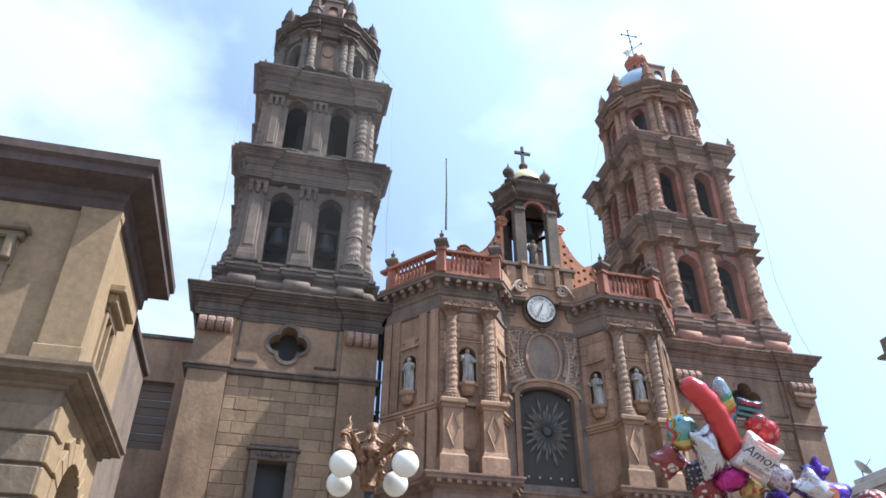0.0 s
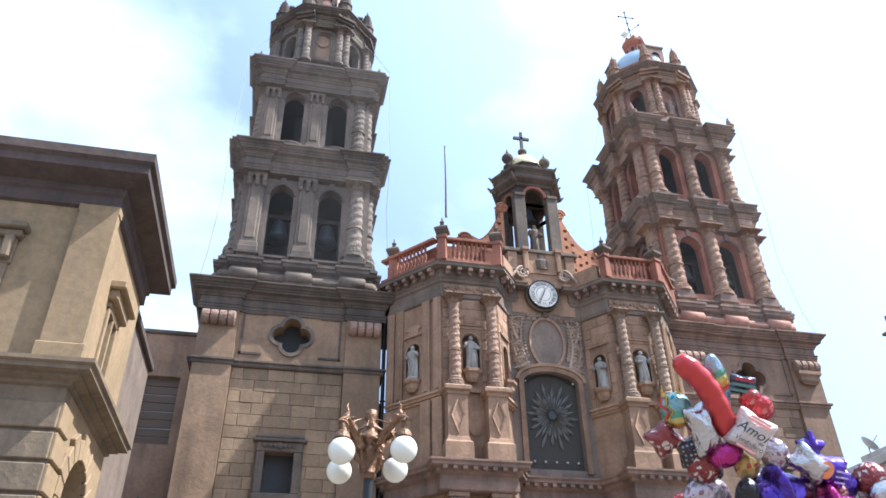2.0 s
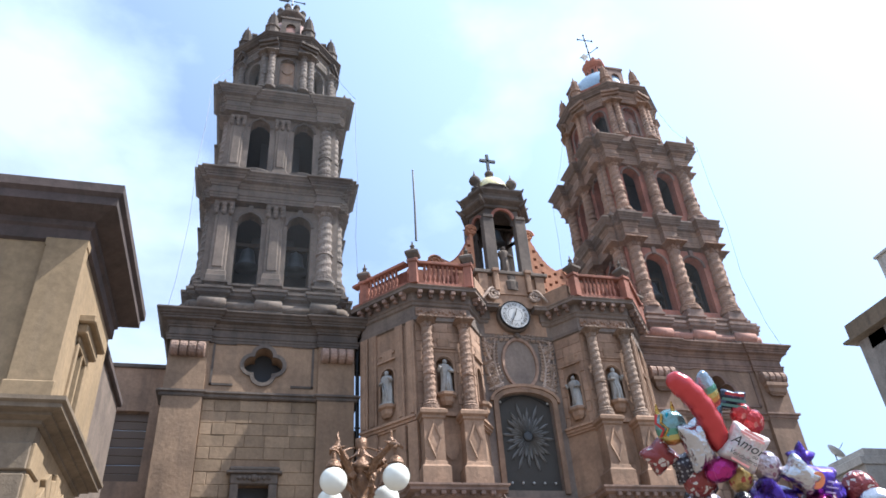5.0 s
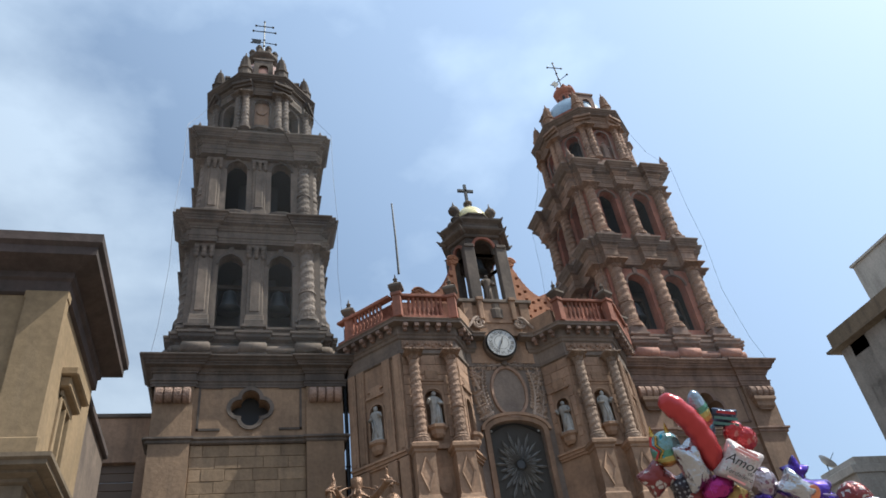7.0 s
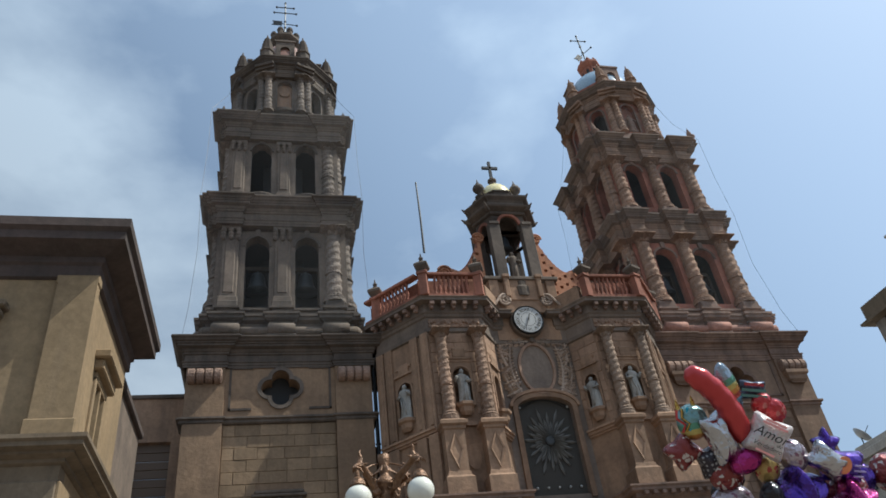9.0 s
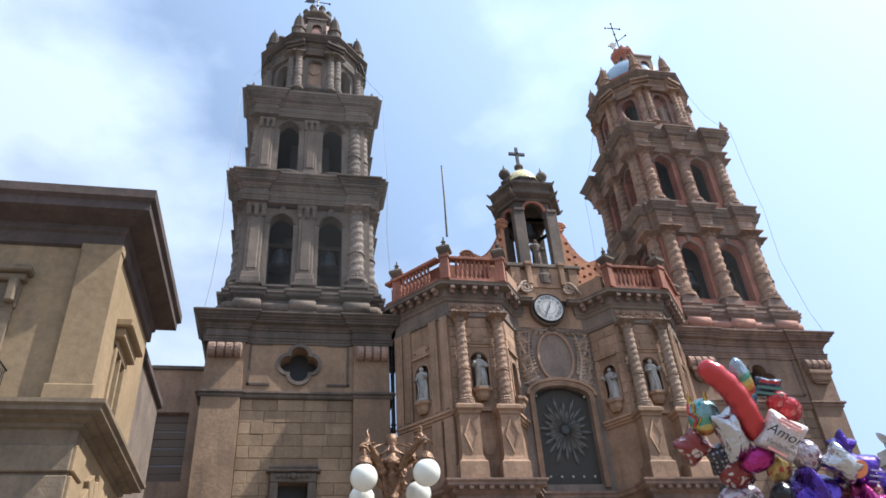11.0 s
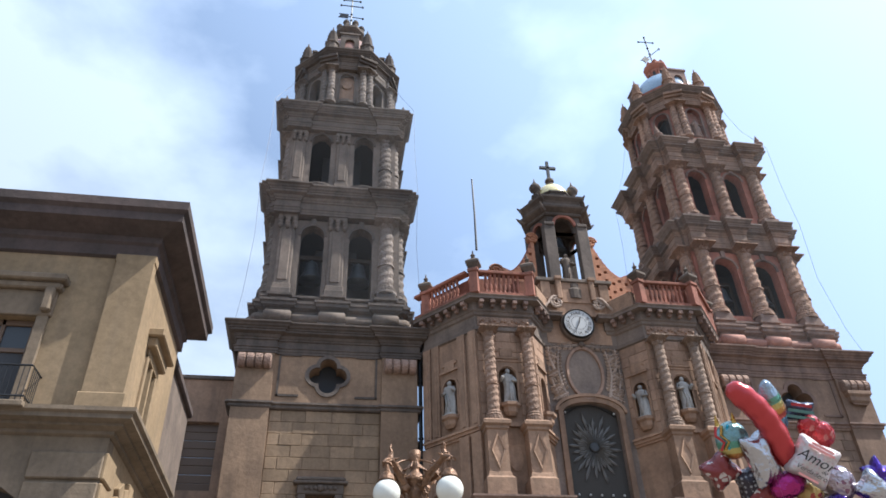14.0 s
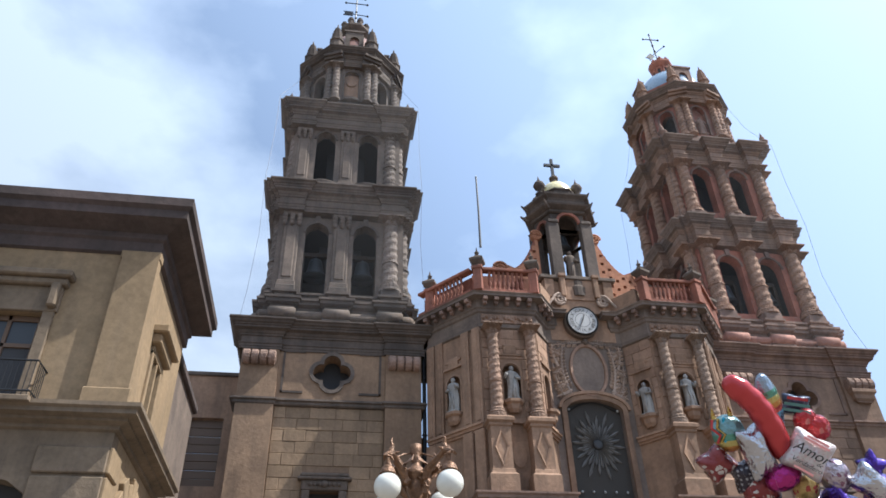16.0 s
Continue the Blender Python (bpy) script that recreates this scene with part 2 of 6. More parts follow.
def foil(name, color, rough=0.12, metal=0.75, second=None, pattern="", crumple=0.8):
    """Shiny foil; second and pattern print stripes or dots on it."""
    m = bpy.data.materials.new(name)
    m.use_nodes = True
    n, l = m.node_tree.nodes, m.node_tree.links
    b = n["Principled BSDF"]
    b.inputs["Roughness"].default_value, b.inputs["Metallic"].default_value = rough, metal
    b.inputs["Base Color"].default_value = (*color, 1)
    tc = n.new("ShaderNodeTexCoord")
    w = n.new("ShaderNodeTexNoise")
    w.inputs["Scale"].default_value, w.inputs["Detail"].default_value = 11.0, 4.0
    l.new(tc.outputs["Object"], w.inputs["Vector"])
    bp = n.new("ShaderNodeBump")
    bp.inputs["Strength"].default_value, bp.inputs["Distance"].default_value = crumple, 0.05
    l.new(w.outputs["Fac"], bp.inputs["Height"])
    l.new(bp.outputs["Normal"], b.inputs["Normal"])
    if pattern in ("rainbow", "high rainbow"):
        sx = n.new("ShaderNodeSeparateXYZ")
        l.new(tc.outputs["Object"], sx.inputs[0])
        mr = n.new("ShaderNodeMapRange")
        mr.inputs["From Min"].default_value, mr.inputs["From Max"].default_value = (-0.28, 0.28) if pattern == "rainbow" else (-0.16, 0.43)
        l.new(sx.outputs["Y"], mr.inputs["Value"])
        cr = n.new("ShaderNodeValToRGB")
        cr.color_ramp.interpolation = "CONSTANT"
        e = cr.color_ramp.elements
        e[0].color, e[1].color, e[1].position = (0.10, 0.22, 0.32, 1), (0.32, 0.06, 0.05, 1), 0.16
        for p, c in ((0.24, (0.42, 0.2, 0.05)), (0.32, (0.42, 0.36, 0.12)), (0.4, (0.10, 0.27, 0.2)), (0.5, color)):
            q = e.new(p)
            q.color = (*c, 1)
        l.new(mr.outputs["Result"], cr.inputs["Fac"])
        l.new(cr.outputs["Color"], b.inputs["Base Color"])
    elif pattern:
        v = n.new("ShaderNodeTexVoronoi")
        v.inputs["Scale"].default_value = 26.0 if pattern == "dots" else 15.0
        v.inputs["Randomness"].default_value = 0.25 if pattern == "dots" else 1.0
        if pattern == "dots":
            l.new(tc.outputs["Object"], v.inputs["Vector"])
        else:
            warp = n.new("ShaderNodeVectorMath")
            warp.operation = "MULTIPLY_ADD"
            warp.inputs[1].default_value = (0.16, 0.16, 0.16)
            l.new(w.outputs["Color"], warp.inputs[0])
            l.new(tc.outputs["Object"], warp.inputs[2])
            l.new(warp.outputs["Vector"], v.inputs["Vector"])
        cr = n.new("ShaderNodeValToRGB")
        cr.color_ramp.interpolation = "CONSTANT"
        e = cr.color_ramp.elements
        e[0].color, e[1].color, e[1].position = (*second, 1), (*color, 1), 0.3 if pattern == "dots" else 0.34
        l.new(v.outputs["Distance"], cr.inputs["Fac"])
        l.new(cr.outputs["Color"], b.inputs["Base Color"])
    return m


# ---- mesh tools ----
def link(name, mesh, material, parent=None, label="", m=None):
    if material and not mesh.materials:
        mesh.materials.append(material)
    ob = new(name, mesh)
    if parent:
        ob.parent = parent
    if m is not None:
        ob.matrix_basis = m
    if label:
        ob["label"] = label
    return ob


def to_mesh(name, bm, smooth=False, normals=True):
    mesh = bpy.data.meshes.new(name)
    if normals:
        bmesh.ops.recalc_face_normals(bm, faces=bm.faces)
    if smooth:
        for f in bm.faces:
            f.smooth = True
    bm.to_mesh(mesh)
    bm.free()
    return mesh


def part(name, bm, material, parent, label="", m=None, smooth=False):
    return link(name, to_mesh(name, bm, smooth), material, parent, label, m)


def thing(name, x, y, z, label, category, group="", rz=0.0):
    ob = new(name)
    ob.matrix_basis = pose(x, y, z, 0, 0, rz)
    return tagged(ob, label, category, group)


def box(bm, x0, x1, y0, y1, z0, z1, bevel=0.0):
    r = bmesh.ops.create_cube(bm, size=1.0, matrix=Matrix.Translation(((x0 + x1) / 2, (y0 + y1) / 2, (z0 + z1) / 2)) @ Matrix.Diagonal((x1 - x0, y1 - y0, z1 - z0, 1)))
    if bevel:
        edges = {e for v in r["verts"] for e in v.link_edges}
        bmesh.ops.bevel(bm, geom=list(edges), offset=bevel, segments=1, affect="EDGES")
    return bm


def lathe(bm, profile, segs=16, cx=0.0, cy=0.0, twist=0.0, turns=0.0, span=None, phase=0.0, waves=1):
    """Turned shape from (radius, height) pairs; twist swells it along a screw thread."""
    rings = []
    z0, z1 = span or (profile[0][1], profile[-1][1])
    for r, z in profile:
        k = min(max((z - z0) / (z1 - z0), 0), 1)
        a = twist if 0 < k < 1 else 0
        rings.append([bm.verts.new((cx + (r + a * math.cos(waves * t - turns * 2 * math.pi * k)) * math.cos(t + phase), cy + (r + a * math.cos(waves * t - turns * 2 * math.pi * k)) * math.sin(t + phase), z))
                      for t in (2 * math.pi * i / segs for i in range(segs))])
    for a, b in zip(rings, rings[1:]):
        for i in range(segs):
            bm.faces.new((a[i], a[(i + 1) % segs], b[(i + 1) % segs], b[i]))
    bm.faces.new(rings[0][::-1])
    bm.faces.new(rings[-1])
    return bm


def offset(plan, d):
    out = []
    for i, p in enumerate(plan):
        a, b = Vector(plan[i - 1]), Vector(plan[(i + 1) % len(plan)])
        p = Vector(p)
        e, f = (p - a).normalized(), (b - p).normalized()
        n1, n2 = Vector((e.y, -e.x)), Vector((f.y, -f.x))
        s = n1 + n2
        out.append(p + s * (d / max(0.3, 1 + n1.dot(n2))))
    return out


def moulding(bm, plan, profile):
    """A solid whose outline follows the plan, pushed out by each (offset, height) of the profile in turn."""
    rings = []
    for d, z in profile:
        rings.append([bm.verts.new((q.x, q.y, z)) for q in offset(plan, d)])
    n = len(plan)
    for a, b in zip(rings, rings[1:]):
        for i in range(n):
            bm.faces.new((a[i], a[(i + 1) % n], b[(i + 1) % n], b[i]))
    bm.faces.new(rings[0][::-1])
    bm.faces.new(rings[-1])
    return bm


def square_plan(h, breaks=(), width=0.9, depth=0.4):
    """A square, with a shallow break forward at each place along every side."""
    pts = []
    for k in range(4):
        side = [(-h, -h)]
        for c in breaks:
            side += [(c - width / 2, -h), (c - width / 2, -h - depth), (c + width / 2, -h - depth), (c + width / 2, -h)]
        ca, sa = round(math.cos(k * math.pi / 2)), round(math.sin(k * math.pi / 2))
        pts += [(x * ca - y * sa, x * sa + y * ca) for x, y in side]
    return pts


def ngon_plan(n, r, turn=0.0):
    return [(r * math.cos(2 * math.pi * i / n + turn), r * math.sin(2 * math.pi * i / n + turn)) for i in range(n)]


CORNICE = ((0.0, 0.0), (0.07, 0.0), (0.07, 0.08), (0.10, 0.09), (0.10, 0.17), (0.15, 0.19), (0.15, 0.22), (0.03, 0.24), (0.03, 0.46), (0.10, 0.48), (0.10, 0.53), (0.16, 0.56), (0.20, 0.62), (0.20, 0.64), (0.42, 0.69), (0.42, 0.76), (0.48, 0.77), (0.48, 0.81), (0.58, 0.85), (0.62, 0.90), (0.72, 0.95), (0.72, 1.0), (0.40, 1.01), (0.30, 1.06), (0.05, 1.08))


def cornice_profile(z0, z1, reach):
    return [(d / 0.72 * reach, z0 + k * (z1 - z0)) for d, k in CORNICE]


def split_profile(profile):
    """The lower mouldings with the frieze, and the crowning cornice, as two profiles that meet."""
    low = profile[:14]
    return low + [(-0.3, low[-1][1] + 0.002)], [(-0.3, low[-1][1] + 0.004)] + [(d, z + 0.005) for d, z in profile[13:]]


def arched_wall(bm, x0, x1, z0, z1, holes, thick, segs=8):
    """An upright slab along x, its front at y = 0 and its back at thick, with round-headed holes (centre, width, sill, spring, rise)."""
    def sheet(y):
        quads = []
        xs = x0
        for c, w, s, sp, rise in sorted(holes):
            a, b = c - w / 2, c + w / 2
            quads.append(((xs, z0), (a, z0), (a, z1), (xs, z1)))
            if s > z0:
                quads.append(((a, z0), (b, z0), (b, s), (a, s)))
            arc = [(c - w / 2 * math.cos(math.pi * i / segs), sp + rise * math.sin(math.pi * i / segs)) for i in range(segs + 1)]
            for p, q in zip(arc, arc[1:]):
                quads.append((p, q, (q[0], z1), (p[0], z1)))
            xs = b
        quads.append(((xs, z0), (x1, z0), (x1, z1), (xs, z1)))
        return quads
    for y in (0.0, thick):
        for q in sheet(y):
            vs = [bm.verts.new((x, y, z)) for x, z in q]
            bm.faces.new(vs if y == 0 else vs[::-1])
    def strip(line):
        for p, q in zip(line, line[1:]):
            bm.faces.new([bm.verts.new(v) for v in ((p[0], 0, p[1]), (p[0], thick, p[1]), (q[0], thick, q[1]), (q[0], 0, q[1]))])
    for c, w, s, sp, rise in holes:
        arc = [(c - w / 2 * math.cos(math.pi * i / segs), sp + rise * math.sin(math.pi * i / segs)) for i in range(segs + 1)]
        strip([(c - w / 2, s)] + arc + [(c + w / 2, s), (c - w / 2, s)])
    strip([(x0, z0), (x0, z1), (x1, z1), (x1, z0), (x0, z0)][::-1])
    bmesh.ops.remove_doubles(bm, verts=bm.verts, dist=0.0005)
    return bm


def arch_band(bm, c, w, sill, spring, rise, band, y0, y1, segs=12, foot=True):
    """A raised band round an arched opening."""
    def line(g):
        arc = [(c - (w / 2 + g) * math.cos(math.pi * i / segs), spring + (rise + g) * math.sin(math.pi * i / segs)) for i in range(segs + 1)]
        return ([(c - w / 2 - g, sill)] if foot else []) + arc + ([(c + w / 2 + g, sill)] if foot else [])
    a, b = line(0), line(band)
    rows = [[bm.verts.new((x, y, z)) for x, z in l] for l, y in ((a, y1), (a, y0), (b, y0), (b, y1))]
    for r, s in zip(rows, rows[1:]):
        for i in range(len(r) - 1):
            bm.faces.new((r[i], r[i + 1], s[i + 1], s[i]))
    for i in (0, -1):
        bm.faces.new([r[i] for r in rows])
    return bm


def tube(bm, pts, radius, segs=8, taper=None, closed=False):
    """A round rod along points."""
    pts = [Vector(p) for p in pts]
    rings = []
    for i, p in enumerate(pts):
        d = (pts[min(i + 1, len(pts) - 1)] - pts[max(i - 1, 0)]).normalized()
        s = d.cross(Vector((0, 0, 1)) if abs(d.z) < 0.95 else Vector((1, 0, 0))).normalized()
        u = s.cross(d)
        r = taper[i] if taper else radius
        rings.append([bm.verts.new(p + (s * math.cos(t) + u * math.sin(t)) * r) for t in (2 * math.pi * k / segs for k in range(segs))])
    for a, b in zip(rings, rings[1:]):
        for i in range(segs):
            bm.faces.new((a[i], a[(i + 1) % segs], b[(i + 1) % segs], b[i]))
    bm.faces.new(rings[0][::-1])
    bm.faces.new(rings[-1])
    return bm


def ball(bm, x, y, z, r, squash=1.0, segs=16):
    bmesh.ops.create_uvsphere(bm, u_segments=segs, v_segments=max(8, segs * 2 // 3), radius=r, matrix=Matrix.Translation((x, y, z)) @ Matrix.Diagonal((1, 1, squash, 1)))
    return bm


def writing(words, size, material, parent, m, name="lettering", label="", shear=0.0):
    curve = bpy.data.curves.new("text", "FONT")
    curve.body, curve.size, curve.align_x, curve.align_y, curve.shear = words, size, "CENTER", "CENTER", shear
    curve.extrude = size * 0.01
    tmp = bpy.data.objects.new("text", curve)
    mesh = bpy.data.meshes.new_from_object(tmp)
    bpy.data.objects.remove(tmp)
    return link(name, mesh, material, parent, label, m)


def column_mesh(r, h, twist=0.05, turns=5.0, segs=18):
    """A shaft with base and leafy capital: the lower third carved, the rest wound like a rope."""
    bm = bmesh.new()
    low = h * 0.10
    prof = [(r * 1.45, 0), (r * 1.45, low * 0.35), (r * 1.35, low * 0.4), (r * 1.42, low * 0.55), (r * 1.2, low * 0.72), (r * 1.25, low * 0.85), (r * 1.02, low)]
    lathe(bm, prof, segs)
    n = 72
    lathe(bm, [(r * (1.0 - 0.14 * i / n), low + (h * 0.80) * i / n) for i in range(n + 1)], segs, twist=twist, turns=turns, span=(low - 0.001, low + h * 0.8 + 0.001), waves=2)
    ring = low + h * 0.27
    lathe(bm, [(r * 0.94, ring - 0.06 * r), (r * 1.12, ring), (r * 1.12, ring + 0.12 * r), (r * 0.92, ring + 0.2 * r)], segs)
    t = low + h * 0.8
    cap = [(r * 0.95, t), (r * 1.0, t + h * 0.015), (r * 0.9, t + h * 0.02), (r * 1.0, t + h * 0.045), (r * 1.5, t + h * 0.055), (r * 1.08, t + h * 0.06), (r * 1.7, t + h * 0.085)]
    lathe(bm, cap, segs, twist=r * 0.17, turns=0, waves=6)
    box(bm, -r * 1.62, r * 1.62, -r * 1.62, r * 1.62, t + h * 0.083, h)
    return to_mesh("column", bm)


def urn_mesh(h, r):
    """A turned finial: block, neck, bowl, knob and point."""
    bm = bmesh.new()
    lathe(bm, [(r * a, h * b) for a, b in ((0.9, 0), (0.9, 0.06), (0.5, 0.1), (0.4, 0.18), (1.0, 0.3), (1.05, 0.36), (0.55, 0.44), (0.4, 0.5), (0.55, 0.58), (0.5, 0.66), (0.25, 0.74), (0.3, 0.8), (0.12, 0.9), (0.02, 1.0))], 12)
    return to_mesh("finial", bm, smooth=True)


def bell_mesh(r, h):
    bm = bmesh.new()
    lathe(bm, [(r * a, h * b) for a, b in ((1.0, 0), (0.97, 0.06), (0.8, 0.2), (0.66, 0.45), (0.6, 0.7), (0.5, 0.86), (0.25, 0.95), (0.1, 0.97), (0.1, 1.12))], 18)
    return to_mesh("bell", bm, smooth=True)


def statue_mesh(h, arm=1, seed=0):
    """A robed standing figure on a small block, plain folds only."""
    rnd = random.Random(seed)
    bm = bmesh.new()
    box(bm, -0.17 * h, 0.17 * h, -0.13 * h, 0.13 * h, 0, 0.05 * h)
    prof = [(0.155, 0.05), (0.15, 0.15), (0.14, 0.3), (0.135, 0.45), (0.125, 0.55), (0.14, 0.66), (0.155, 0.75), (0.14, 0.80), (0.06, 0.835), (0.05, 0.85)]
    rings = []
    for a, z in prof:
        rings.append([bm.verts.new(((a + 0.024 * math.cos(7 * t + 4 * z * arm + seed) * (z < 0.78)) * h * math.cos(t) + 0.02 * h * math.sin(5 * z), (a * 0.72 + 0.012 * math.cos(9 * t + 5 * z)) * h * math.sin(t), z * h)) for t in (2 * math.pi * i / 22 for i in range(22))])
    for a, b in zip(rings, rings[1:]):
        for i in range(22):
            bm.faces.new((a[i], a[(i + 1) % 22], b[(i + 1) % 22], b[i]))
    ball(bm, 0, -0.01 * h, 0.905 * h, 0.062 * h, 1.25, 14)
    tube(bm, [(arm * 0.13 * h, 0, 0.76 * h), (arm * 0.2 * h, -0.05 * h, 0.62 * h), (arm * 0.06 * h, -0.15 * h, 0.60 * h)], 0.04 * h, 8)
    tube(bm, [(-arm * 0.13 * h, 0, 0.76 * h), (-arm * 0.2 * h, -0.06 * h, 0.63 * h), (-arm * 0.17 * h, -0.17 * h, 0.70 * h)], 0.04 * h, 8)
    for k in range(4):
        x = rnd.uniform(-0.1, 0.1) * h
        tube(bm, [(x, -0.10 * h, 0.07 * h), (x * 0.6 + 0.03 * h, -0.115 * h, 0.3 * h), (x * 0.3 + arm * 0.05 * h, -0.095 * h, 0.58 * h)], 0.022 * h, 6)
    return to_mesh("statue", bm, smooth=True)


# ---- ground ----
bm = bmesh.new()
bmesh.ops.create_grid(bm, x_segments=2, y_segments=2, size=2500)
tagged(part("ground", bm, PAVING, None), "pale stone paving of the open plaza", "ground", kind="structure")

# ---- bell towers ----
TOWER_Y = 3.2
COL_1 = column_mesh(0.42, 4.7, 0.026, 8, 20)
COL_2 = column_mesh(0.37, 4.1, 0.024, 8, 20)
COL_3 = column_mesh(0.24, 3.2, 0.02, 8, 16)
FINIAL = urn_mesh(1.45, 0.34)
PINNACLE_BM = bmesh.new()
lathe(PINNACLE_BM, [(0.42, 0), (0.42, 0.5), (0.5, 0.55), (0.5, 0.65), (0.36, 0.7), (0.40, 0.95), (0.32, 1.0), (0.36, 1.25), (0.27, 1.3), (0.3, 1.5), (0.2, 1.55), (0.22, 1.75), (0.1, 1.8), (0.03, 2.2)], 8)
PINNACLE = to_mesh("pinnacle", PINNACLE_BM)
BELL = bell_mesh(0.62, 1.25)
BLOCK_MESHES = {}


def block_mesh(w, h, mat):
    key = (round(w, 2), round(h, 2), mat.name)
    if key not in BLOCK_MESHES:
        bm = bmesh.new()
        box(bm, -w / 2, w / 2, -0.035, 0.05, -h / 2, h / 2)
        front = [e for e in bm.edges if all(v.co.y < 0 for v in e.verts)]
        bmesh.ops.bevel(bm, geom=front, offset=0.014, segments=1, affect="EDGES")
        BLOCK_MESHES[key] = to_mesh("stone_block", bm)
        BLOCK_MESHES[key].materials.append(mat)
    return BLOCK_MESHES[key]


def ashlar(parent, x0, x1, z0, z1, y, row=0.52, length=1.0, holes=(), seed=0, mat=None):
    """Courses of stone blocks, each proud of its joints, round rectangular holes."""
    rnd = random.Random(seed)
    rows = max(1, round((z1 - z0) / row))
    row = (z1 - z0) / rows
    for k in range(rows):
        z = z0 + k * row
        cuts = [x0]
        x = x0 + length * (0.5 if k % 2 else 1.0)
        while x < x1 - 0.3:
            cuts.append(x)
            x += length * rnd.choice((0.8, 0.9, 1.0, 1.1))
        cuts.append(x1)
        spans = list(zip(cuts, cuts[1:]))
        for hx0, hx1, hz0, hz1 in holes:
            if z < hz1 - 0.02 and z + row > hz0 + 0.02:
                spans = [s for a, b in spans for s in ((a, min(b, hx0)), (max(a, hx1), b)) if s[1] - s[0] > 0.12 and not (a >= hx0 and b <= hx1)]
                spans = sorted(set(s for s in spans))
        for a, b in spans:
            link("stone_block", block_mesh(round((b - a) * 20) / 20 - 0.016, row - 0.014, mat or BLOCK), None, parent, m=pose((a + b) / 2, y + rnd.uniform(-0.012, 0.012), z + row / 2))


def quatrefoil(bm, r, y0, y1, grow=0.0):
    """Four overlapping lobes as one outline, given depth."""
    pts = []
    mid, lobe = r * 0.55, r * 0.47 + grow
    cusp = (mid + math.sqrt(2 * lobe * lobe - mid * mid)) / 2
    reach = math.atan2(cusp, cusp - mid)
    for k in range(4):
        c = k * math.pi / 2
        for i in range(24):
            a = c + reach * (2 * (i + 0.02) / 23.04 - 1)
            pts.append((r * 0.55 * math.cos(c) + (r * 0.47 + grow) * math.cos(a), r * 0.55 * math.sin(c) + (r * 0.47 + grow) * math.sin(a)))
    return pts


def ring_between(bm, a, b, y_a, y_b):
    va = [bm.verts.new((x, y_a, z)) for x, z in a]
    vb = [bm.verts.new((x, y_b, z)) for x, z in b]
    n = len(a)
    for i in range(n):
        bm.faces.new((va[i], va[(i + 1) % n], vb[(i + 1) % n], vb[i]))


